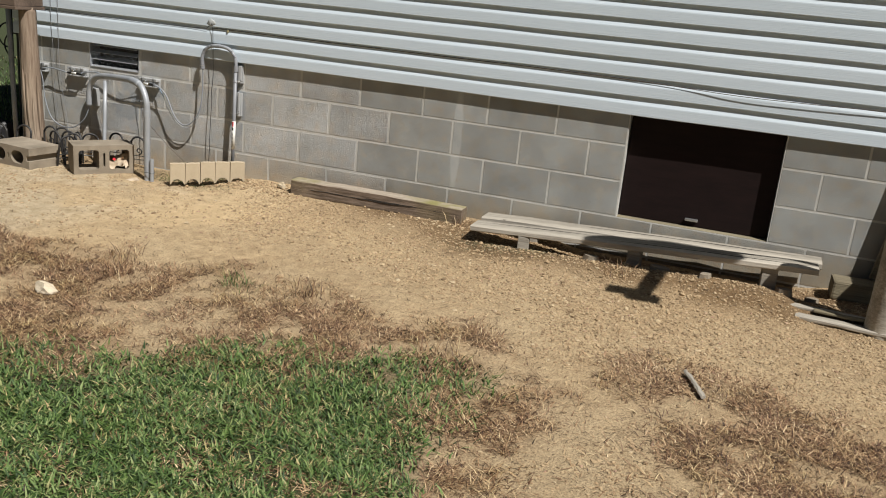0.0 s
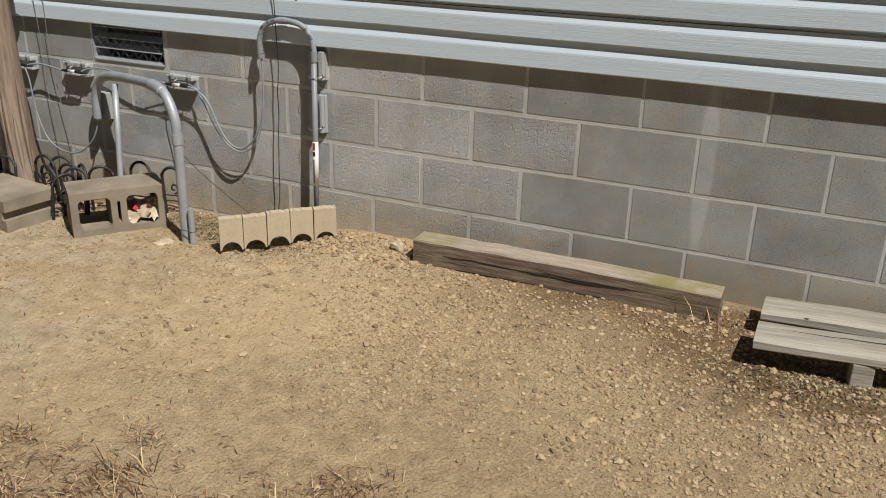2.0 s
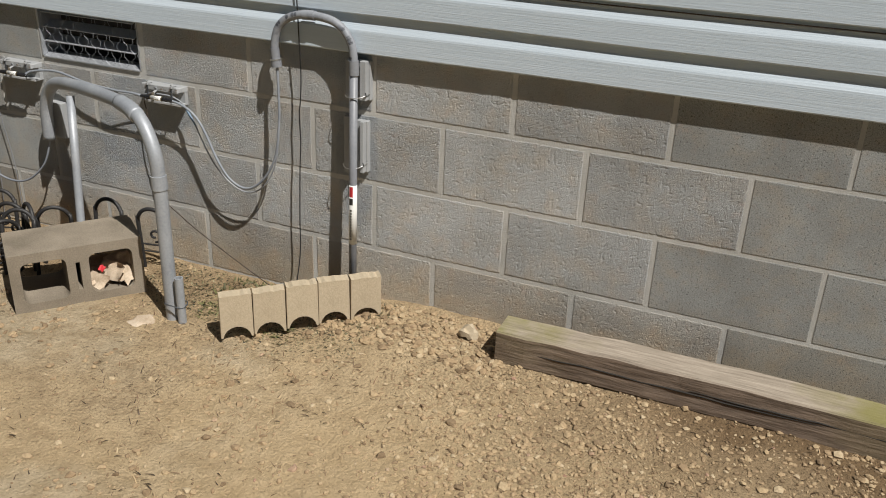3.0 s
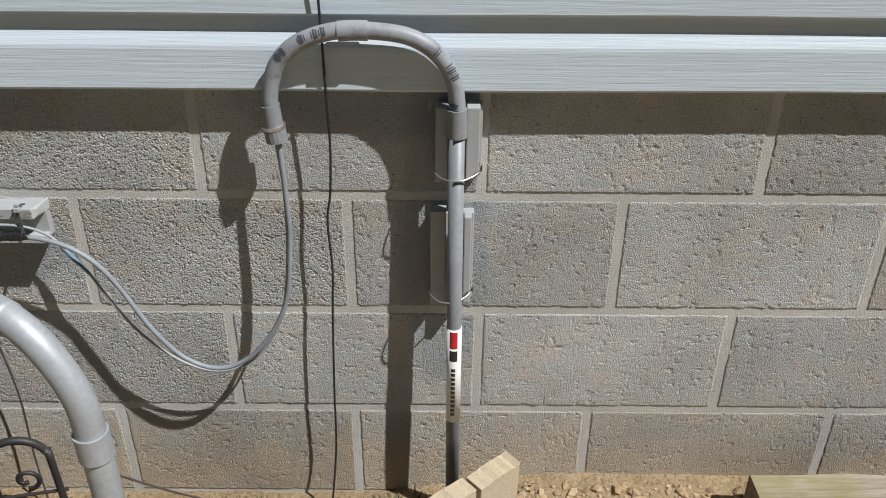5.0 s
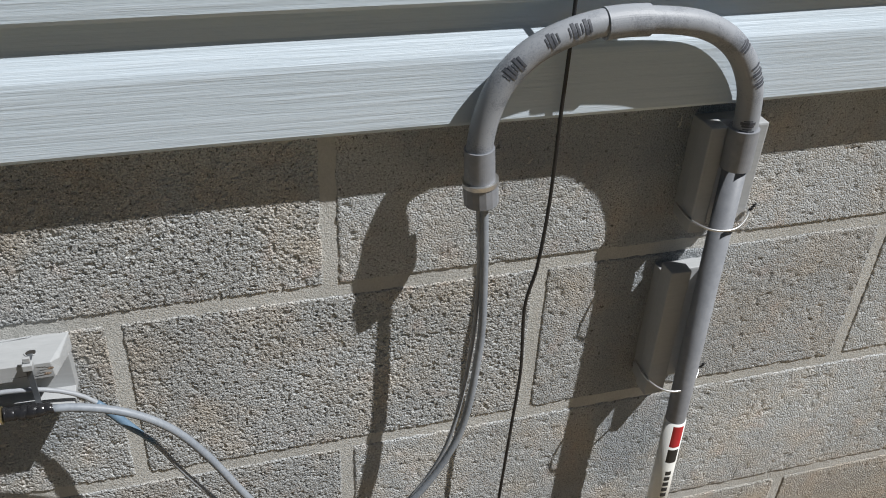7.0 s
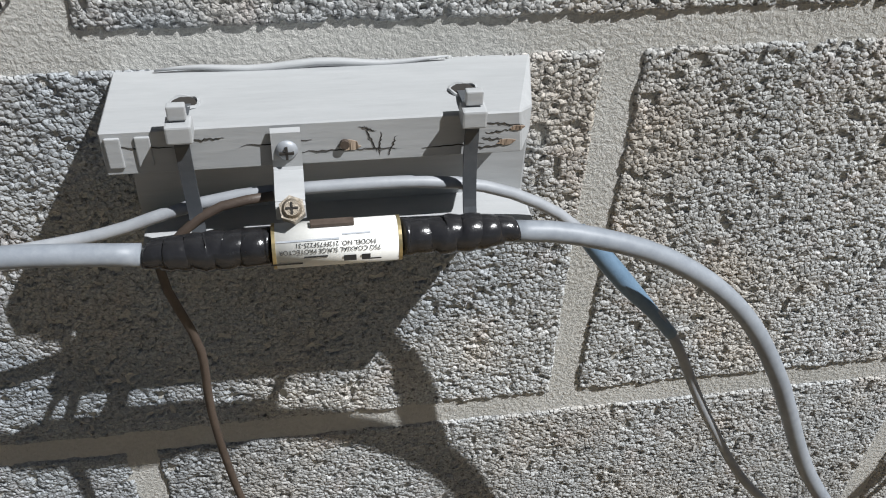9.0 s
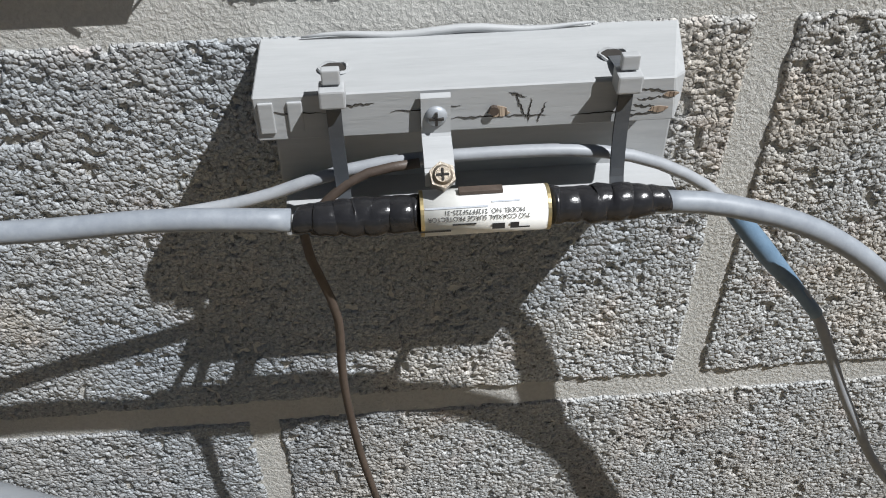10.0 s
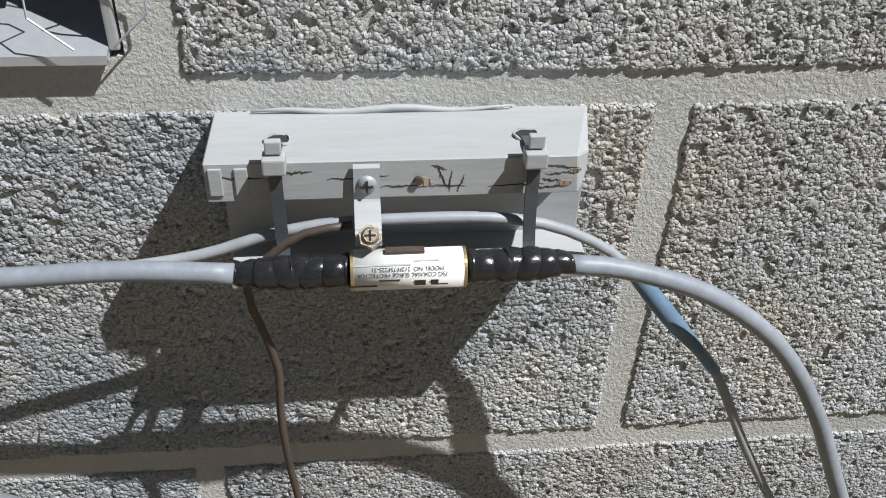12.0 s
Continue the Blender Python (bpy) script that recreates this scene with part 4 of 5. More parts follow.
    for angle, x, w, h in ((4, -0.9085, 0.0028, 0.0022), (4, -0.9130, 0.0040, 0.0022), (8, -0.922, 0.0075, 0.0006), (-10, -0.9300, 0.010, 0.0007), (-10, -0.905, 0.0055, 0.0007), (50, -0.918, 0.020, 0.0006), (60, -0.908, 0.009, 0.0006)):
        bm = bmesh.new()
        for dx, dy in ((0, 0), (w, 0), (w, h), (0, h)):
            bm.verts.new((dx, dy, 0))
        bm.faces.new(bm.verts)
        ob = part("print_bar", bm, INK if angle < 45 else PVC_OLD, barrel)
        ob.matrix_local = on_barrel(angle, x)
    # taped coax ends
    rnd = random.Random(3)
    lump = [rnd.uniform(0.9, 1.1) for _ in range(60)]

    def taped(x0, x1, r0):
        n = 52
        pts = [loc(x0 + (x1 - x0) * i / n, ax_y + 0.0003 * math.sin(i * 0.6), ax_z + 0.0003 * math.cos(0.8 * i)) for i in range(n + 1)]
        return tube_bm(pts, lambda t: r0 * (0.66 + 0.36 * min(1, 3.2 * (1 - t))) * (1 + 0.55 * (lump[int(t * 9) + (7 if x0 > -0.9 else 0)] - 1)) * (1 + 0.012 * math.sin(37 * t)), 20)

    part("tape_wrap", taped(-0.939, -0.979, 0.0062), TAPE, th, "glossy black tape wrap", smooth=True)
    part("tape_wrap", taped(-0.898, -0.859, 0.0060), TAPE, th, "glossy black tape wrap", smooth=True)
    return th


first = arrester()
for shift in (-0.588, -0.925):
    copy_thing(first, Matrix.Translation(Vector((-0.92 + shift, 0.0, 0.541))))


# ---- cables ----
def cable(name, points, radius, material, label, category="cable", sides=10):
    p0 = Vector(points[0])
    th = part(name, tube_bm([q - p0 for q in smooth_line(points, 0.008)], radius, sides), material, smooth=True)
    th.location = p0
    return tagged(th, label, category)


Z = 0.5672
cable("coax_cable", [(-0.862, -0.0555, Z), (-0.838, -0.0555, 0.5635), (-0.803, -0.056, 0.550), (-0.770, -0.057, 0.524), (-0.742, -0.059, 0.483), (-0.704, -0.061, 0.408), (-0.660, -0.063, 0.355), (-0.605, -0.063, 0.337), (-0.548, -0.061, 0.370), (-0.500, -0.057, 0.450), (-0.484, -0.053, 0.557), (-0.484, -0.049, 0.640), (-0.488, -0.044, 0.722)], 0.0038, COAX, "thick grey coax cable looping from arrester to wall conduit")
cable("coax_cable", [(-0.980, -0.0555, Z + 0.001), (-1.02, -0.0555, 0.571), (-1.08, -0.055, 0.570), (-1.20, -0.047, 0.575), (-1.34, -0.035, 0.592), (-1.44, -0.045, 0.580), (-1.452, -0.0555, Z)], 0.0038, COAX, "thick grey coax cable running between two arresters")
cable("coax_cable", [(-1.568, -0.0555, Z), (-1.62, -0.056, 0.575), (-1.70, -0.052, 0.582), (-1.76, -0.0555, 0.575), (-1.785, -0.0555, Z)], 0.0038, COAX, "thick grey coax cable running on to the next arrester")
thin = base("earth_cable", pose(-0.9, 0, 0.3), "thin grey cable with a blue sleeve behind the arrester", "cable")
oo = Vector((-0.9, 0, 0.3))
part("sheath", tube_bm([q - oo for q in smooth_line([(-1.09, -0.050, 0.562), (-1.03, -0.040, 0.560), (-0.995, -0.037, 0.563), (-0.972, -0.0365, 0.570), (-0.95, -0.036, 0.5745), (-0.92, -0.036, 0.576), (-0.888, -0.036, 0.5755), (-0.866, -0.035, 0.571), (-0.846, -0.034, 0.5615), (-0.829, -0.036, 0.549), (-0.807, -0.042, 0.523), (-0.787, -0.047, 0.500), (-0.760, -0.050, 0.447), (-0.722, -0.050, 0.386), (-0.668, -0.049, 0.336), (-0.612, -0.047, 0.318), (-0.556, -0.046, 0.345), (-0.510, -0.045, 0.420), (-0.491, -0.045, 0.53), (-0.487, -0.044, 0.64), (-0.493, -0.042, 0.722)], 0.008)], 0.0022, 10), COAX_PALE, thin, smooth=True)
part("sleeve", tube_bm([q - oo for q in smooth_line([(-0.829, -0.036, 0.549), (-0.818, -0.039, 0.536), (-0.807, -0.042, 0.523), (-0.796, -0.045, 0.511), (-0.787, -0.047, 0.500)], 0.004)], lambda t: 0.0026 + 0.0014 * math.sin(math.pi * min(1, t * 1.15 + 0.08)), 12), BLUE_SHRINK, thin, "blue-grey heat shrink sleeve", smooth=True)
cable("brown_wire", [(-0.938, -0.0400, 0.5765), (-0.955, -0.0405, 0.574), (-0.968, -0.042, 0.566), (-0.978, -0.044, 0.552), (-0.974, -0.046, 0.533), (-0.970, -0.045, 0.512), (-0.971, -0.044, 0.476), (-0.968, -0.043, 0.43), (-0.960, -0.040, 0.36), (-0.955, -0.036, 0.25), (-0.962, -0.034, 0.12), (-0.958, -0.04, 0.0)], 0.0017, BROWN_WIRE, "thin brown wire hanging from the arrester to the ground", "wire", 8)
cable("coax_cable", [(-1.385, -0.058, 0.38), (-1.388, -0.060, 0.345), (-1.42, -0.068, 0.27), (-1.50, -0.075, 0.205), (-1.60, -0.075, 0.195), (-1.70, -0.068, 0.24), (-1.76, -0.06, 0.36), (-1.78, -0.056, 0.5), (-1.80, -0.0555, 0.562)], 0.0035, COAX, "grey coax cable looping out of the bent pipe")
cable("black_wire", [(-0.440, -0.030, 1.002), (-0.428, -0.036, 0.985), (-0.4235, -0.036, 0.955), (-0.4225, -0.035, 0.90), (-0.4215, -0.034, 0.85), (-0.421, -0.032, 0.78), (-0.420, -0.030, 0.70), (-0.424, -0.030, 0.63), (-0.431, -0.028, 0.58), (-0.428, -0.030, 0.50), (-0.432, -0.032, 0.42), (-0.438, -0.032, 0.27), (-0.442, -0.032, 0.14), (-0.455, -0.05, 0.005)], 0.0018, BLACK, "thin black wire hanging down the wall", "wire", 8)
cable("black_wire", [(-0.455, -0.0285, 0.985), (-0.475, -0.0290, 0.968), (-0.50, -0.0270, 0.967), (-0.60, -0.0225, 0.964), (-0.80, -0.0215, 0.961), (-1.05, -0.0215, 0.960), (-1.35, -0.0215, 0.962), (-1.60, -0.0215, 0.964), (-1.95, -0.0215, 0.963)], 0.0016, BLACK, "black wire tucked along the siding lap", "wire", 6)
cable("black_wire", [(-0.44, -0.0215, 0.974), (-0.30, -0.0205, 0.973), (0.2, -0.0205, 0.972), (0.9, -0.0205, 0.971), (1.7, -0.0205, 0.972), (2.3, -0.0225, 0.965), (2.75, -0.036, 0.952), (3.1, -0.038, 0.955), (3.6, -0.036, 0.965), (4.4, -0.034, 0.97)], 0.0020, BROWN_WIRE, "brown wire sagging along the siding lap", "wire", 6)
cable("grey_wire", [(-1.71, -0.03, 1.30), (-1.712, -0.031, 0.9), (-1.705, -0.028, 0.70), (-1.71, -0.022, 0.45), (-1.69, -0.022, 0.2), (-1.70, -0.03, 0.0)], 0.0013, PVC, "thin grey wire hanging beside the post", "wire", 6)
cable("grey_wire", [(-1.655, -0.03, 1.30), (-1.652, -0.031, 0.9), (-1.66, -0.026, 0.66), (-1.64, -0.022, 0.42), (-1.61, -0.022, 0.22), (-1.60, -0.03, 0.0)], 0.0013, PVC, "thin grey wire hanging beside the post", "wire", 6)
cable("grey_wire", [(-0.69, -0.305, 0.35), (-0.64, -0.25, 0.26), (-0.56, -0.17, 0.14), (-0.47, -0.10, 0.03), (-0.44, -0.09, 0.01)], 0.0015, BROWN_WIRE, "thin dark wire trailing from the pipe to the ground", "wire", 6)

# caulk patch where the wire leaves the siding, and a small clip
caulk = bmesh.new()
bmesh.ops.create_icosphere(caulk, subdivisions=3, radius=1.0)
for v in caulk.verts:
    k = 1 + 0.35 * (noise.noise(v.co * 2.3) + 0.4 * noise.noise(v.co * 6.0))
    v.co = Vector((v.co.x * 0.032 * k, v.co.y * 0.008 * k, v.co.z * 0.022 * k))
cp = part("caulk_patch", caulk, CAULK, smooth=True)
cp.location = (-0.440, -0.024, 1.006)
tagged(cp, "lumpy grey caulk sealing a cable hole in the siding", "caulk")
CLIP = plain("yellowed_nylon", (0.26, 0.23, 0.13), (0.36, 0.32, 0.19), 90, 0.6)
clip = base("wire_clip", pose(-0.322, -0.0225, 0.957), "small yellowed plastic wire clip under the siding lap", "wire clip")
part("body", box_bm((-0.006, -0.004, 0.003), (0.006, 0.008, 0.017), 0.002), CLIP, clip)
part("hook", box_bm((-0.004, -0.0065, 0.0), (0.004, -0.003, 0.007), 0.0012), CLIP, clip)

# ---- vent ----
vent = base("foundation_vent", pose((VENT_L + VENT_SIDE) / 2, 0.004, 3 * H + 0.016), "aluminium foundation vent with louvres behind chicken wire", "vent")
vw = (VENT_SIDE - VENT_L) / 2 - 0.001
for lo, hi in (((-vw, -0.006, 0.002), (-vw + 0.006, 0.09, H)), ((vw - 0.004, -0.004, 0.002), (vw, 0.09, H))):
    part("frame_side", box_bm(lo, hi, 0.001), VENT_METAL, vent)
bm = bmesh.new()
for x, y, z in ((-vw + 0.009, -0.008, 0.002), (vw - 0.004, -0.008, 0.002), (vw - 0.004, 0.020, 0.012), (-vw + 0.009, 0.020, 0.012)):
    bm.verts.new((x, y, z))
top = bm.faces.new(bm.verts)
ext = bmesh.ops.extrude_face_region(bm, geom=[top])
bmesh.ops.translate(bm, verts=[v for v in ext["geom"] if isinstance(v, bmesh.types.BMVert)], vec=(0, 0, -0.0035))
bmesh.ops.recalc_face_normals(bm, faces=bm.faces)
part("frame_bottom", bm, VENT_METAL, vent)
for z in (0.058, 0.104, 0.150):
    s = part("louvre", box_bm((-vw + 0.012, -0.022, -0.0012), (vw - 0.02, 0.022, 0.0012), 0.0006), VENT_METAL, vent)
    s.matrix_local = pose(0, 0.022, z, 24, 0, 0)
# added near-black plate in place of the unlit space behind the louvres
part("shade_backing", box_bm((-vw, 0.088, 0.0), (vw, 0.096, H + 0.01)), HOUSE_DARK, vent)
bm = bmesh.new()
cell = 0.026
rowsn = 9
for k in range(int(2 * vw / cell) + 1):
    pts = []
    for i in range(2 * rowsn):
        z = 0.006 + i * 0.0115
        side = 1 if (i % 4 in (1, 2)) else -1
        pts.append(Vector((-vw + 0.006 + cell * (k + 0.5) + side * cell * 0.25 * (1 if k % 2 else -1), -0.010 + 0.002 * math.sin(k * 2.1 + i), z)))
    tube_bm(pts, 0.00045, 4, bm=bm)
part("wire_mesh", bm, PVC_OLD, vent, "loose chicken wire mesh")

# ---- post, wire edging and clutter at the corner ----
post = base("timber_post", pose(-1.705, -0.205, 0), "peeled weathered log post standing at the house corner", "post")
bm = bmesh.new()
rings = []
for i in range(34):
    z = -0.05 + 1.03 * i / 33
    ring = []
    for k in range(22):
        a = 2 * math.pi * k / 22
        r = 0.053 + 0.020 * math.exp(-z * 6) + 0.012 * noise.noise(Vector((math.cos(a) * 1.6, math.sin(a) * 1.6, z * 1.3))) + 0.005 * noise.noise(Vector((math.cos(a) * 5, math.sin(a) * 5, z * 2)))
        ring.append(bm.verts.new((r * math.cos(a) - 0.045 * z, r * math.sin(a), z)))
    rings.append(ring)
for a, b in zip(rings, rings[1:]):
    for k in range(22):
        bm.faces.new((a[k], a[(k + 1) % 22], b[(k + 1) % 22], b[k]))
bm.faces.new(rings[-1])
part("trunk", bm, POST_WOOD, post, smooth=True)
rnd = random.Random(8)
for k in range(5):
    a, z0, h = rnd.uniform(-2.4, -0.2), rnd.uniform(0.05, 0.3), rnd.uniform(0.25, 0.55)
    pts = [Vector((0.058 * math.cos(a) - 0.045 * (z0 + h * t), 0.058 * math.sin(a), z0 + h * t)) for t in (0, 0.25, 0.5, 0.75, 1)]
    part("bark_strip", tube_bm(smooth_line(pts, 0.03), lambda t: 0.003 + 0.008 * math.sin(math.pi * t), 6), POST_WOOD, post)
BOX_WOOD = plain("dark_stained_wood", (0.045, 0.030, 0.022), (0.16, 0.115, 0.085), 14, 0.85, bump=0.6, depth=0.003, stretch=(0.08, 1, 1), grain=100)
crate = base("wooden_box", pose(-1.90, -0.22, 0.985), "dark weathered wooden box fixed on top of the post", "wooden box")
for k in range(3):
    part("board", box_bm((-0.17, -0.12, 0.002 + 0.1 * k), (0.19, -0.10, 0.098 + 0.1 * k), 0.003), BOX_WOOD, crate)
part("floor_board", box_bm((-0.18, -0.125, -0.02), (0.20, 0.125, 0.0), 0.003), BOX_WOOD, crate)
part("side_board", box_bm((0.17, -0.098, 0.002), (0.19, 0.12, 0.29), 0.003), BOX_WOOD, crate)
part("side_board", box_bm((-0.17, -0.098, 0.002), (-0.15, 0.12, 0.29), 0.003), BOX_WOOD, crate)
part("back_board", box_bm((-0.148, 0.10, 0.002), (0.168, 0.12, 0.29), 0.003), BOX_WOOD, crate)


def wire_arch(m, height=0.215, width=0.098):
    th = base("wire_edging", m, "black wire garden edging hoop stuck in the ground", "garden edging", group="wire edging hoops")
    w = width / 2
    hoop = [(-w, 0, -0.02), (-w, 0, height - w)] + [(-w * math.cos(t), 0, height - w + w * math.sin(t)) for t in np.linspace(0.3, 2.84, 7)] + [(w, 0, height - w), (w, 0, -0.02)]
    part("hoop", tube_bm(smooth_line(hoop, 0.02), 0.0066, 8), IRON, th, smooth=True)
    curl = [(0.5 * w * math.sin(t) * (1 - t / 9), 0.004, height * 0.55 - 0.5 * w * math.cos(t) * (1 - t / 9)) for t in np.linspace(0, 6.5, 14)]
    part("scroll", tube_bm(smooth_line(curl, 0.01), 0.0042, 6), IRON, th, smooth=True)
    for z in (height * 0.28, height * 0.40):
        part("cross_wire", tube_bm(line((-w - 0.012, 0, z), (w + 0.012, 0, z)), 0.003, 6), IRON, th)
    return th


hoop = wire_arch(pose(-0.955, -0.085, 0.0, 4, 0, 12))
for x, y, tilt, turn in ((-1.125, -0.115, -5, 8), (-1.255, -0.20, 10, 40), (-1.32, -0.27, -6, -25), (-1.375, -0.25, 6, 15), (-1.33, -0.36, 14, 70), (-1.29, -0.33, -12, 30), (-1.43, -0.30, 8, -10), (-1.48, -0.22, -5, 20), (-1.565, -0.225, 0, 8), (-1.70, -0.335, -7, 14), (-1.85, -0.36, 5, 6), (-1.99, -0.34, -4, 20), (-2.13, -0.36, 6, 6)):
    copy_thing(hoop, pose(x, y, 0.0, tilt, 0, turn))

# scrap behind the loose block
rnd = random.Random(12)
for k in range(11):
    bm = bmesh.new()
    n = 5
    for i in range(n + 1):
        for j in range(n + 1):
            p = Vector((i / n - 0.5, j / n - 0.5, 0))
            q = 0.28 if k == 3 else 1.0
            bm.verts.new((p.x * 0.075 * q, p.y * 0.060 * q, 0.028 * q * noise.noise(Vector((p.x * 5 + k * 3, p.y * 5, k)))))
    bm.verts.ensure_lookup_table()
    for i in range(n):
        for j in range(n):
            a = i * (n + 1) + j
            bm.faces.new([bm.verts[q] for q in (a, a + 1, a + n + 2, a + n + 1)])
    mt = RED_INK if k == 3 else SCRAP
    ob = part("paper_scrap", bm, mt, smooth=True)
    ob.matrix_world = cb.matrix_world @ pose(0.045 + 0.010 * k + rnd.uniform(-0.01, 0.01), 0.035 + 0.035 * (k % 3), 0.048 + 0.014 * (k % 4), rnd.uniform(20, 70), rnd.uniform(-30, 30), rnd.uniform(-60, 60))
    tagged(ob, "crumpled paper scrap lying in a concrete block cell", "paper scrap", group="paper scraps")

# corrugated drain pipe, hooks and pole beyond the post
drain = base("drain_pipe", pose(-2.45, 0.02, 0.07), "black corrugated drain pipe lying on the ground", "drain pipe")
run = smooth_line([(-0.55, -0.25, 0.0), (-0.2, -0.06, 0.0), (0.1, 0.02, 0.01), (0.30, -0.02, 0.0)], 0.006)
part("corrugated_tube", tube_bm(run, lambda t: 0.062 + 0.006 * math.sin(t * 260), 20), BLACK, drain)
for x, y, h in ((-2.55, 0.45, 1.35), (-2.34, 0.30, 1.25)):
    hk = base("garden_hook", pose(x, y, 0), "tall black iron garden hook standing in the lawn", "garden hook", group="garden hooks")
    top = [(0, 0, -0.05), (0, 0, h * 0.5), (0, 0, h - 0.1), (-0.04, 0, h), (-0.13, 0, h - 0.02), (-0.15, 0, h - 0.12), (-0.10, 0, h - 0.15)]
    part("rod", tube_bm(smooth_line(top, 0.03), 0.011, 8), IRON, hk, smooth=True)
    part("hanging_loop", tube_bm([Vector((-0.04 + 0.09 * math.cos(t), 0, h * 0.52 + 0.09 * math.sin(t))) for t in np.linspace(1.2, 4.8, 14)], 0.006, 6), IRON, hk, smooth=True)
pole = base("pvc_pole", pose(-2.06, -0.03, 0), "pale blue-grey plastic pole beside the house corner", "pole")
part("shaft", tube_bm(line((0, 0, -0.05), (-0.05, 0.02, 1.15), 4), 0.017, 14), PVC_OLD, pole, smooth=True)
slab = part("stepping_slab", box_bm((-0.16, -0.12, 0), (0.16, 0.12, 0.07), 0.012), STONE)
slab.matrix_world = pose(-2.62, -0.12, 0.13, 4, -3, 20)
slab.location.z = 0.0
tagged(slab, "pale stone slab lying on the lawn edge", "stone slab")

# ---- small wood and stones by the planks ----
for x, y, sx, sy, turn, lift in ((1.81, -0.365, 0.062, 0.05, 10, 0.0965), (2.41, -0.350, 0.07, 0.06, -6, 0.128), (3.08, -0.345, 0.075, 0.05, 4, 0.160), (1.81, -0.14, 0.06, 0.05, 0, 0.0975), (3.08, -0.14, 0.07, 0.06, 0, 0.148)):
    foot = float(ground_height(x, y)) - 0.004
    ob = part("support_block", box_bm((-sx / 2, -sy / 2, 0), (sx / 2, sy / 2, lift - foot), 0.004), GREY_WOOD)
    ob.matrix_world = pose(x, y, foot, 0, 0, turn)
    tagged(ob, "small pale wood block propping up the planks", "wood block", group="plank supports")
slab2 = part("timber_offcut", box_bm((-0.14, -0.07, 0), (0.16, 0.07, 0.10), 0.012), TIMBER)
slab2.matrix_world = pose(3.53, -0.13, 0.015, 0, 0, 2)
tagged(slab2, "short grey timber offcut lying past the planks", "timber")
lying("lath", ((3.17, -0.50, 0.045), (4.05, -0.62, 0.055)), 0, 0.045, 0.018, GREY_WOOD, "pale lath lying on the soil by the porch post", "lath", 21)
lying("lath", ((3.22, -0.60, 0.030), (4.10, -0.74, 0.040)), 0, 0.060, 0.020, GREY_WOOD, "pale lath with faded red paint by the porch post", "lath", 22)
lying("lath", ((3.30, -0.555, 0.052), (3.95, -0.66, 0.060)), 0, 0.030, 0.014, TIMBER, "reddish brown lath lying between the pale ones", "lath", 23)
lying("stick", ((2.80, -1.585, 0.026), (2.885, -1.79, 0.022)), 0, 0.020, 0.012, GREY_WOOD, "short split stick lying on the bare soil", "stick", 24)


for k, (x, y, sx, sy, h, turn) in enumerate(((2.20, -0.43, 0.10, 0.05, 0.022, 12), (2.55, -0.42, 0.13, 0.06, 0.018, -8), (2.78, -0.46, 0.07, 0.05, 0.020, 30), (3.16, -0.42, 0.09, 0.06, 0.026, -20), (3.30, -0.36, 0.08, 0.06, 0.030, 15))):
    bm = bmesh.new()
    n = 9
    r_ = random.Random(60 + k)
    rim_ = [(0.5 * sx * r_.uniform(0.75, 1.1) * math.cos(6.283 * i / n), 0.5 * sy * r_.uniform(0.75, 1.1) * math.sin(6.283 * i / n)) for i in range(n)]
    low_, high_ = [[bm.verts.new((q * px_, q * py_, z_)) for px_, py_ in rim_] for q, z_ in ((1.0, -0.01), (0.86, h))]
    bm.faces.new(high_)
    for i in range(n):
        bm.faces.new((low_[i], low_[(i + 1) % n], high_[(i + 1) % n], high_[i]))
    bmesh.ops.recalc_face_normals(bm, faces=bm.faces)
    ob = part("rubble_piece", bm, LOOSE_BLOCK)
    ob.matrix_world = pose(x, y, float(ground_height(x, y)), 3 * math.sin(k), 4 * math.cos(k), turn)
    tagged(ob, "broken concrete piece lying in the shade of the planks", "rubble", group="rubble pieces")


def rock(name, at_, size, mt, label, seed, squash=0.6):
    bm = bmesh.new()
    bmesh.ops.create_icosphere(bm, subdivisions=2, radius=1.0)
    for v in bm.verts:
        q = v.co.copy()
        k = 1 + 0.8 * noise.noise(q * 1.1 + Vector((seed * 3.1, 0, 0))) + 0.15 * noise.noise(q * 3.0 + Vector((0, seed, 0)))
        v.co = Vector((q.x * size[0] * k, q.y * size[1] * k, max(-0.25, q.z) * size[2] * k * 1.4))
    ob = part(name, bm, mt)
    ob.location = at_
    return tagged(ob, label, "stone")


rock("stone", (0.255, -2.19, 0.010), (0.046, 0.026, 0.022), STONE, "pale tan stone lying in dead grass", 2)
rock("stone", (0.15, -0.105, 0.055), (0.026, 0.020, 0.020), EDGER, "reddish stone beside the landscape timber", 5)
rock("stone", (-0.763, -0.392, 0.0), (0.044, 0.036, 0.008), SCRAP, "flat crumbling dirt clod by the bent pipe", 6)
rock("stone", (-0.42, -0.19, 0.02), (0.03, 0.024, 0.016), STONE, "pale stone behind the garden edger", 7)

# ---- porch at the right ----
porch = base("porch_frame", pose(3.585, -0.62, 0), "weathered wooden porch frame with a round post", "porch")
part("post", tube_bm([Vector((0.004 * math.sin(3 * z), 0.004 * math.cos(2 * z), z)) for z in np.linspace(-0.05, 0.85, 14)], lambda t: 0.072 - 0.004 * t, 18), GREY_WOOD, porch, "round pale porch post", smooth=True)
part("stringer", box_bm((-0.045, -0.02, -0.36), (0.045, 0.02, 0.36), 0.004), TIMBER, porch, "dark leaning stair board").matrix_local = pose(0.08, 0.575, 0.47, 0, 8, 0)

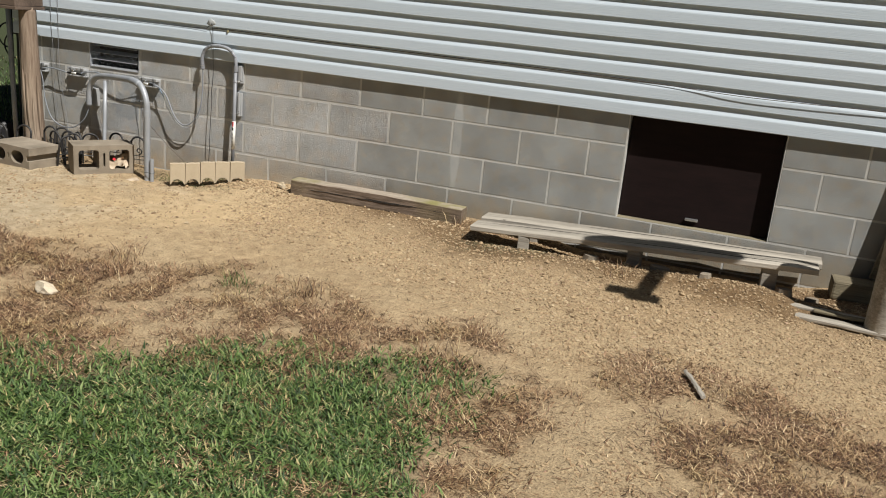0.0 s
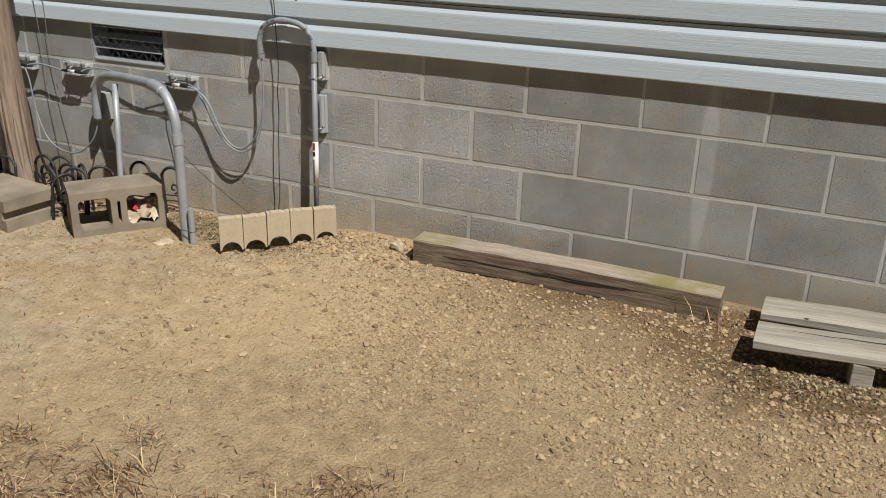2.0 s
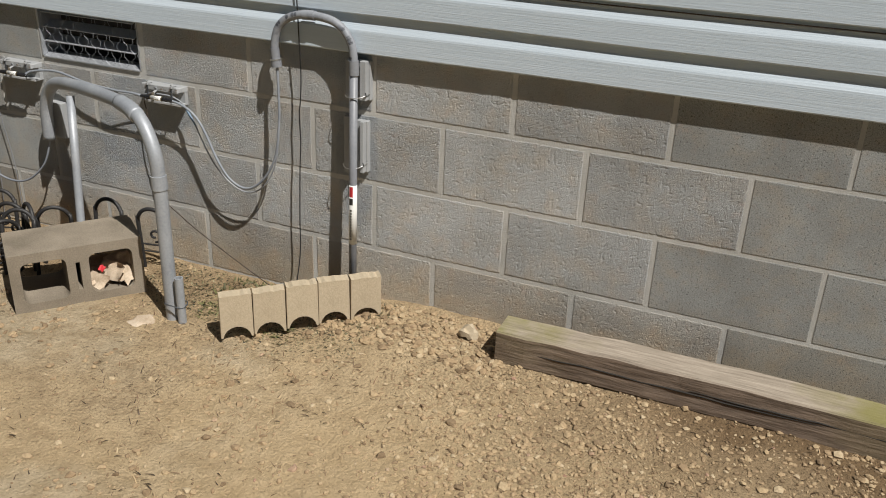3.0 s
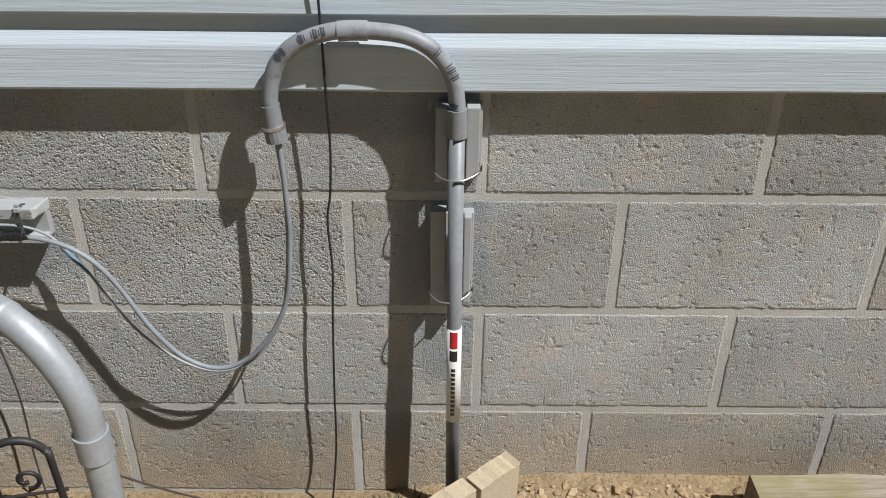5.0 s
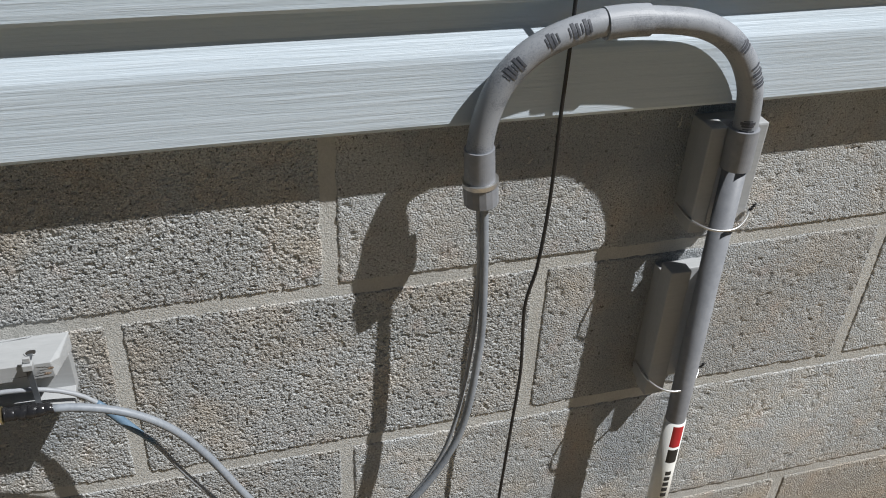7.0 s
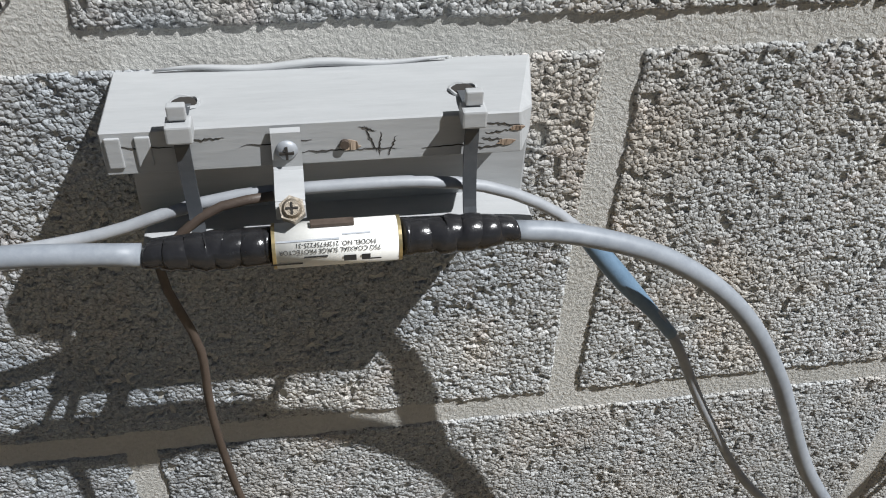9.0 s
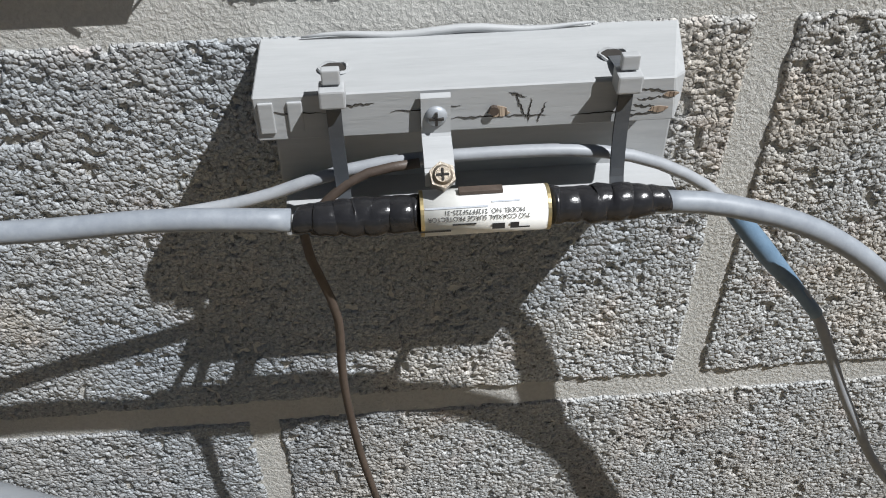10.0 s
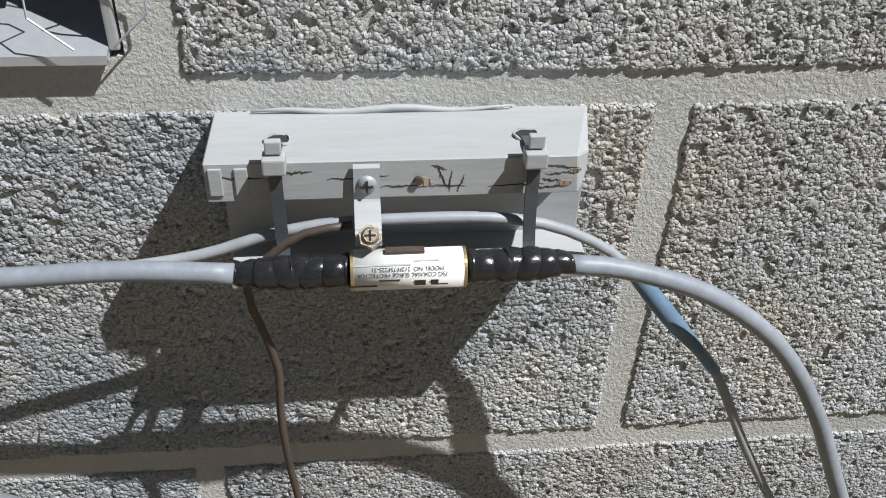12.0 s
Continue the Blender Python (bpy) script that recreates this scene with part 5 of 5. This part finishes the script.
# unseen deck boards, added to cast shade past the plank ends
for k in range(6):
    part("deck_board", box_bm((0.36, -0.18 + 0.132 * k, 0.85), (1.6, -0.055 + 0.132 * k, 0.885), 0.003), GREY_WOOD, porch)

# ---- satellite dish on a ground mast past the porch post ----
DISH = plain("grey_dish_paint", (0.30, 0.31, 0.32), (0.38, 0.39, 0.40), 20, 0.5, bump=0.1)
dish = base("satellite_dish", pose(4.50, -1.00, 0), "grey oval satellite dish on a bent steel mast", "satellite dish")
c, ax, bx = Vector((-0.48, -0.22, 2.6)), Vector((0.40, 0.02, 0.0)), Vector((0.16, 0.06, 0.27))
nrm = ax.cross(bx).normalized()
nrm = -nrm if nrm.y > 0 else nrm
bowl, rings = bmesh.new(), []
for back in (0.0, 0.012):
    for i in range(1, 9):
        r = i / 8
        rings.append([bowl.verts.new(c + r * (math.cos(t) * ax + math.sin(t) * bx) + nrm * (0.07 * r * r - 0.07 - back)) for t in np.linspace(0, 2 * math.pi, 40, endpoint=False)])
for p, q_ in list(zip(rings[:7], rings[1:8])) + list(zip(rings[8:15], rings[9:])) + [(rings[7], rings[15])]:
    for k in range(40):
        bowl.faces.new((p[k], p[(k + 1) % 40], q_[(k + 1) % 40], q_[k]))
bowl.faces.new(rings[0])
bowl.faces.new(rings[8])
bmesh.ops.recalc_face_normals(bowl, faces=bowl.faces)
part("reflector", bowl, DISH, dish, smooth=True)
low = c - 0.97 * bx + Vector((0.06, 0, 0))
part("feed_arm", box_bm((-0.035, -0.29, -0.02), (0.035, 0.03, 0.02), 0.004), DISH, dish).matrix_local = Matrix.Translation(low)
part("feed_horn", box_bm((-0.15, -0.06, -0.02), (0.05, 0.02, 0.02), 0.012), DISH, dish).matrix_local = Matrix.Translation(low + Vector((-0.02, -0.24, 0)))
part("feed_horn", box_bm((-0.06, -0.06, -0.02), (0.10, 0.03, 0.02), 0.012), DISH, dish).matrix_local = Matrix.Translation(low + Vector((-0.01, -0.29, 0.0)))
part("mast", tube_bm(smooth_line([(0, 0, -0.1), (0, 0, 1.2), (0, 0, 2.2), (-0.08, -0.03, 2.42), (-0.36, -0.13, 2.54), c - 0.085 * nrm], 0.04), 0.022, 14), STEEL, dish, smooth=True)

# ---- gravel, clods and grass ----
rng = np.random.default_rng(7)


def scatter_stones(name, count, region, weight, sizes, material, label, seed):
    r = np.random.default_rng(seed)
    x = r.uniform(region[0], region[1], count * 4)
    y = r.uniform(region[2], region[3], count * 4)
    keep = r.uniform(0, 1, len(x)) < weight(x, y)
    x, y = x[keep][:count], y[keep][:count]
    n = len(x)
    s = sizes[0] + (sizes[1] - sizes[0]) * r.uniform(0, 1, n) ** 3.2
    z = ground_height(x, y)
    t = (1 + 5 ** 0.5) / 2
    ico = np.array([(-1, t, 0), (1, t, 0), (-1, -t, 0), (1, -t, 0), (0, -1, t), (0, 1, t), (0, -1, -t), (0, 1, -t), (t, 0, -1), (t, 0, 1), (-t, 0, -1), (-t, 0, 1)]) / (1 + t * t) ** 0.5
    tri = np.array([(0, 11, 5), (0, 5, 1), (0, 1, 7), (0, 7, 10), (0, 10, 11), (1, 5, 9), (5, 11, 4), (11, 10, 2), (10, 7, 6), (7, 1, 8), (3, 9, 4), (3, 4, 2), (3, 2, 6), (3, 6, 8), (3, 8, 9), (4, 9, 5), (2, 4, 11), (6, 2, 10), (8, 6, 7), (9, 8, 1)])
    v = ico[None] * (1 + r.uniform(-0.32, 0.32, (n, 12, 1)))
    v = v * np.stack([s * r.uniform(0.7, 1.4, n), s * r.uniform(0.7, 1.3, n), s * r.uniform(0.4, 0.8, n)], -1)[:, None]
    a = r.uniform(0, 6.28, n)
    c, d = np.cos(a)[:, None], np.sin(a)[:, None]
    vx, vy = v[..., 0] * c - v[..., 1] * d, v[..., 0] * d + v[..., 1] * c
    pts = np.stack([vx + x[:, None], vy + y[:, None], v[..., 2] + (z + 0.18 * s)[:, None]], -1).reshape(-1, 3)
    f = (tri[None] + 12 * np.arange(n)[:, None, None]).reshape(-1, 3)
    ob = raw(name, pts.tolist(), f.tolist(), material)
    return tagged(ob, label, "gravel", kind="stuff")


def speckled(name, stops, rough=0.95):
    m, nt, b = shader(name)
    geo = nt.nodes.new("ShaderNodeNewGeometry")
    v = coords(nt)
    col = ramp(nt, geo.outputs["Random Per Island"], stops)
    fine = noise_node(nt, v, 160, 4)
    col = mixc(nt, ramp(nt, fine, [(0.35, (0.5, 0.5, 0.5)), (0.6, (0, 0, 0))]), col, (0.55, 0.5, 0.45), "MULTIPLY")
    link(nt, col, b.inputs["Base Color"])
    b.inputs["Roughness"].default_value = rough
    bumped(nt, b, fine, 0.5, 0.002)
    return m


PEBBLE = speckled("tan_gravel", [(0.0, (0.20, 0.14, 0.08)), (0.3, (0.37, 0.265, 0.155)), (0.8, (0.44, 0.33, 0.195)), (0.97, (0.50, 0.40, 0.26)), (1.0, (0.36, 0.22, 0.15))])


def gravel_weight(x, y):
    core = step01(x + 0.25 * y + 0.5 * (fractal(x * 1.7, y * 1.7, 77) - 0.5), -0.15, 0.35) * step01(-y, 0.02, 0.08) * (1 - step01(-y - 0.25 * np.clip(x - 0.8, 0, 2), 0.75, 1.35)) * (0.45 + 0.65 * step01(fractal(x * 2.5, y * 2.5, 51), 0.40, 0.58))
    strip = step01(x + 0.5 * y, 0.9, 1.7) * (1 - step01(-y, 2.6, 3.4)) * 0.75 * step01(fractal(x * 3, y * 3, 61), 0.40, 0.58)
    return np.clip(core + strip + 0.02, 0, 1) * (1 - 0.92 * green_amount(x, y)) * np.where((y > -0.05) & (x > 0.2), 0, 1)


scatter_stones("gravel", 36000, (-2.0, 3.6, -3.6, -0.02), gravel_weight, (0.0025, 0.0085), PEBBLE, "loose tan gravel and dirt crumbs on the bare soil", 3)
scatter_stones("clods", 1000, (-0.1, 2.9, -1.5, -0.04), gravel_weight, (0.006, 0.014), PEBBLE, "larger tan stones and dirt clods near the wall", 5)
scatter_stones("gravel", 700, (-0.30, 0.30, -0.24, -0.03), lambda x, y: 0 * x + 1, (0.004, 0.014), PEBBLE, "heap of tan stones at the foot of the wall", 6)
scatter_stones("dirt_crumbs", 2600, (-1.9, 0.1, -1.5, -0.02), lambda x, y: 0.3 + 0.7 * step01(fractal(x * 4, y * 4, 71), 0.45, 0.6), (0.002, 0.011), PEBBLE, "pale dirt crumbs round the loose blocks", 8)


def blades(name, count, region, weight, height, width, lean, material, label, seed, category="grass"):
    r = np.random.default_rng(seed)
    x = r.uniform(region[0], region[1], count * 5)
    y = r.uniform(region[2], region[3], count * 5)
    keep = r.uniform(0, 1, len(x)) < weight(x, y)
    x, y = x[keep][:count], y[keep][:count]
    n = len(x)
    z = ground_height(x, y) - 0.003
    h = r.uniform(height[0], height[1], n)
    a, l = r.uniform(0, 6.28, n), r.uniform(lean[0], lean[1], n) * h
    w = width * r.uniform(0.6, 1.3, n)
    ca, sa = np.cos(a), np.sin(a)
    b = a + r.uniform(0.9, 2.2, n)
    wx, wy = np.cos(b) * w / 2, np.sin(b) * w / 2
    up = np.sqrt(np.maximum(h * h - l * l * 0.8, (0.12 * h) ** 2))
    p = lambda t, k: np.stack([x + ca * l * t ** 1.6 + k * wx, y + sa * l * t ** 1.6 + k * wy, z + up * (t - 0.28 * t * t * (l / h))], -1)
    pts = np.stack([p(0, -1), p(0, 1), p(0.55, -0.8), p(0.55, 0.8), p(1.0, 0)], 1).reshape(-1, 3)
    o = 5 * np.arange(n)[:, None]
    f4 = (o + np.array([[0, 1, 3, 2]])).tolist()
    f3 = (o + np.array([[2, 3, 4]])).tolist()
    ob = raw(name, pts.tolist(), f4 + f3, material)
    return tagged(ob, label, category, kind="stuff")


def leafy(name, stops):
    m, nt, b = shader(name)
    geo = nt.nodes.new("ShaderNodeNewGeometry")
    v = coords(nt)
    patch = noise_node(nt, v, 3.5, 3)
    col = ramp(nt, geo.outputs["Random Per Island"], stops)
    col = mixc(nt, ramp(nt, patch, [(0.4, (0, 0, 0)), (0.7, (0.5, 0.5, 0.5))]), col, (0.75, 0.8, 0.5), "MULTIPLY")
    link(nt, col, b.inputs["Base Color"])
    b.inputs["Roughness"].default_value = 0.65
    return m


GREEN = leafy("green_grass", [(0.0, (0.014, 0.036, 0.008)), (0.35, (0.050, 0.100, 0.020)), (0.75, (0.120, 0.190, 0.048)), (0.94, (0.25, 0.29, 0.12)), (1.0, (0.42, 0.31, 0.16))])
STRAW = leafy("dead_grass", [(0.0, (0.025, 0.012, 0.007)), (0.30, (0.115, 0.052, 0.026)), (0.65, (0.35, 0.21, 0.115)), (0.88, (0.52, 0.365, 0.21)), (1.0, (0.70, 0.55, 0.35))])
TWIG = leafy("dark_stems", [(0.0, (0.03, 0.018, 0.010)), (0.7, (0.12, 0.075, 0.04)), (1.0, (0.30, 0.20, 0.11))])

LITTER = leafy("leaf_litter", [(0.0, (0.03, 0.026, 0.014)), (0.5, (0.12, 0.10, 0.05)), (0.85, (0.24, 0.20, 0.11)), (1.0, (0.40, 0.34, 0.22))])
blades("lawn_grass", 100000, (-0.6, 3.0, -4.4, -1.9), lambda x, y: (1 - step01(-y + 0.6 * (fractal(x * 3, y * 3, 161) - 0.5), 3.7, 4.4)) * green_amount(x, y) ** 1.2 * (0.3 + 0.7 * step01(fractal(x * 26, y * 26, 131, 2), 0.35, 0.6)) * (1 - 0.6 * step01(fractal(x * 4, y * 4, 151), 0.52, 0.66)), (0.020, 0.056), 0.0068, (0.55, 1.05), GREEN, "short green lawn grass with dry blades", 11)
blades("lawn_grass", 16000, (-7.5, -2.05, -1.2, 4.0), lambda x, y: green_amount(x, y) * np.exp(-np.hypot(x + 2.2, y) / 3.0), (0.03, 0.07), 0.008, (0.2, 0.9), GREEN, "green lawn grass beyond the house corner", 12)
blades("dead_grass", 150000, (-1.0, 4.0, -4.2, -1.3), lambda x, y: (1 - step01(x + 0.8 * (fractal(x * 3, y * 3, 171) - 0.5), 3.4, 4.0)) * dead_amount(x, y) ** 1.2 * (1 - 0.62 * green_amount(x, y) - 0.25 * step01(-x, -1.3, -0.8)* green_amount(x, y)) * (0.10 + 0.90 * step01(fractal(x * 7, y * 7, 141, 3), 0.37, 0.54)), (0.012, 0.056), 0.0033, (0.85, 1.1), STRAW, "matted brown dead grass on the soil", 13)
blades("dead_grass", 5200, (-2.0, 3.6, -2.4, -0.05), lambda x, y: 0.12 + 0.6 * step01(fractal(x * 5, y * 5, 81), 0.5, 0.62), (0.010, 0.036), 0.0022, (0.8, 1.1), STRAW, "scattered dry grass stems on the bare soil", 14)
blades("dry_stems", 7000, (-2.0, 3.8, -2.6, -0.05), lambda x, y: 0.10 + 0.7 * step01(fractal(x * 4, y * 4, 181), 0.48, 0.62), (0.008, 0.034), 0.0034, (0.9, 1.1), TWIG, "dark dry stems and leaf bits on the bare soil", 15, "plant litter")
for k, (cx, cy, n) in enumerate(((1.16, -1.62, 130), (0.20, -1.66, 90), (0.86, -1.70, 60), (1.9, -1.95, 80), (0.35, -1.85, 110), (2.35, -0.55, 40), (1.38, -0.16, 50))):
    blades("grass_tuft", n, (cx - 0.12, cx + 0.12, cy - 0.08, cy + 0.08), lambda x, y: np.exp(-((x - cx) ** 2 + (y - cy) ** 2) / 0.004), (0.04, 0.12), 0.003, (0.4, 1.0), GREEN if k == 2 else STRAW, "brown dried tuft of grass" if k != 2 else "small green weed tuft in the soil", 30 + k)
blades("leaf_litter", 4200, (-0.95, -0.1, -0.40, -0.02), lambda x, y: 0 * x + step01(y - 0.0 * x, -0.42 + 0.3 * np.clip(-x - 0.45, 0, 1), -0.2), (0.006, 0.020), 0.006, (0.8, 1.1), LITTER, "dry brown leaf litter along the wall foot", 45, "leaf litter")
WEED = leafy("olive_weed", [(0.0, (0.05, 0.05, 0.02)), (0.6, (0.13, 0.13, 0.045)), (1.0, (0.24, 0.22, 0.10))])
blades("weeds", 800, (-0.68, -0.30, -0.30, -0.03), lambda x, y: step01(fractal(x * 14, y * 14, 191), 0.45, 0.6), (0.008, 0.030), 0.006, (0.6, 1.1), WEED, "small olive green weeds in the leaf litter by the wall", 47, "weeds")
blades("leaf_litter", 1800, (1.35, 2.15, -0.62, -0.24), lambda x, y: np.exp(-((x - 1.68) / 0.26) ** 2 - ((y + 0.42) / 0.12) ** 2), (0.008, 0.028), 0.005, (0.8, 1.1), LITTER, "dark brown leaf litter round the plank ends", 46, "leaf litter")
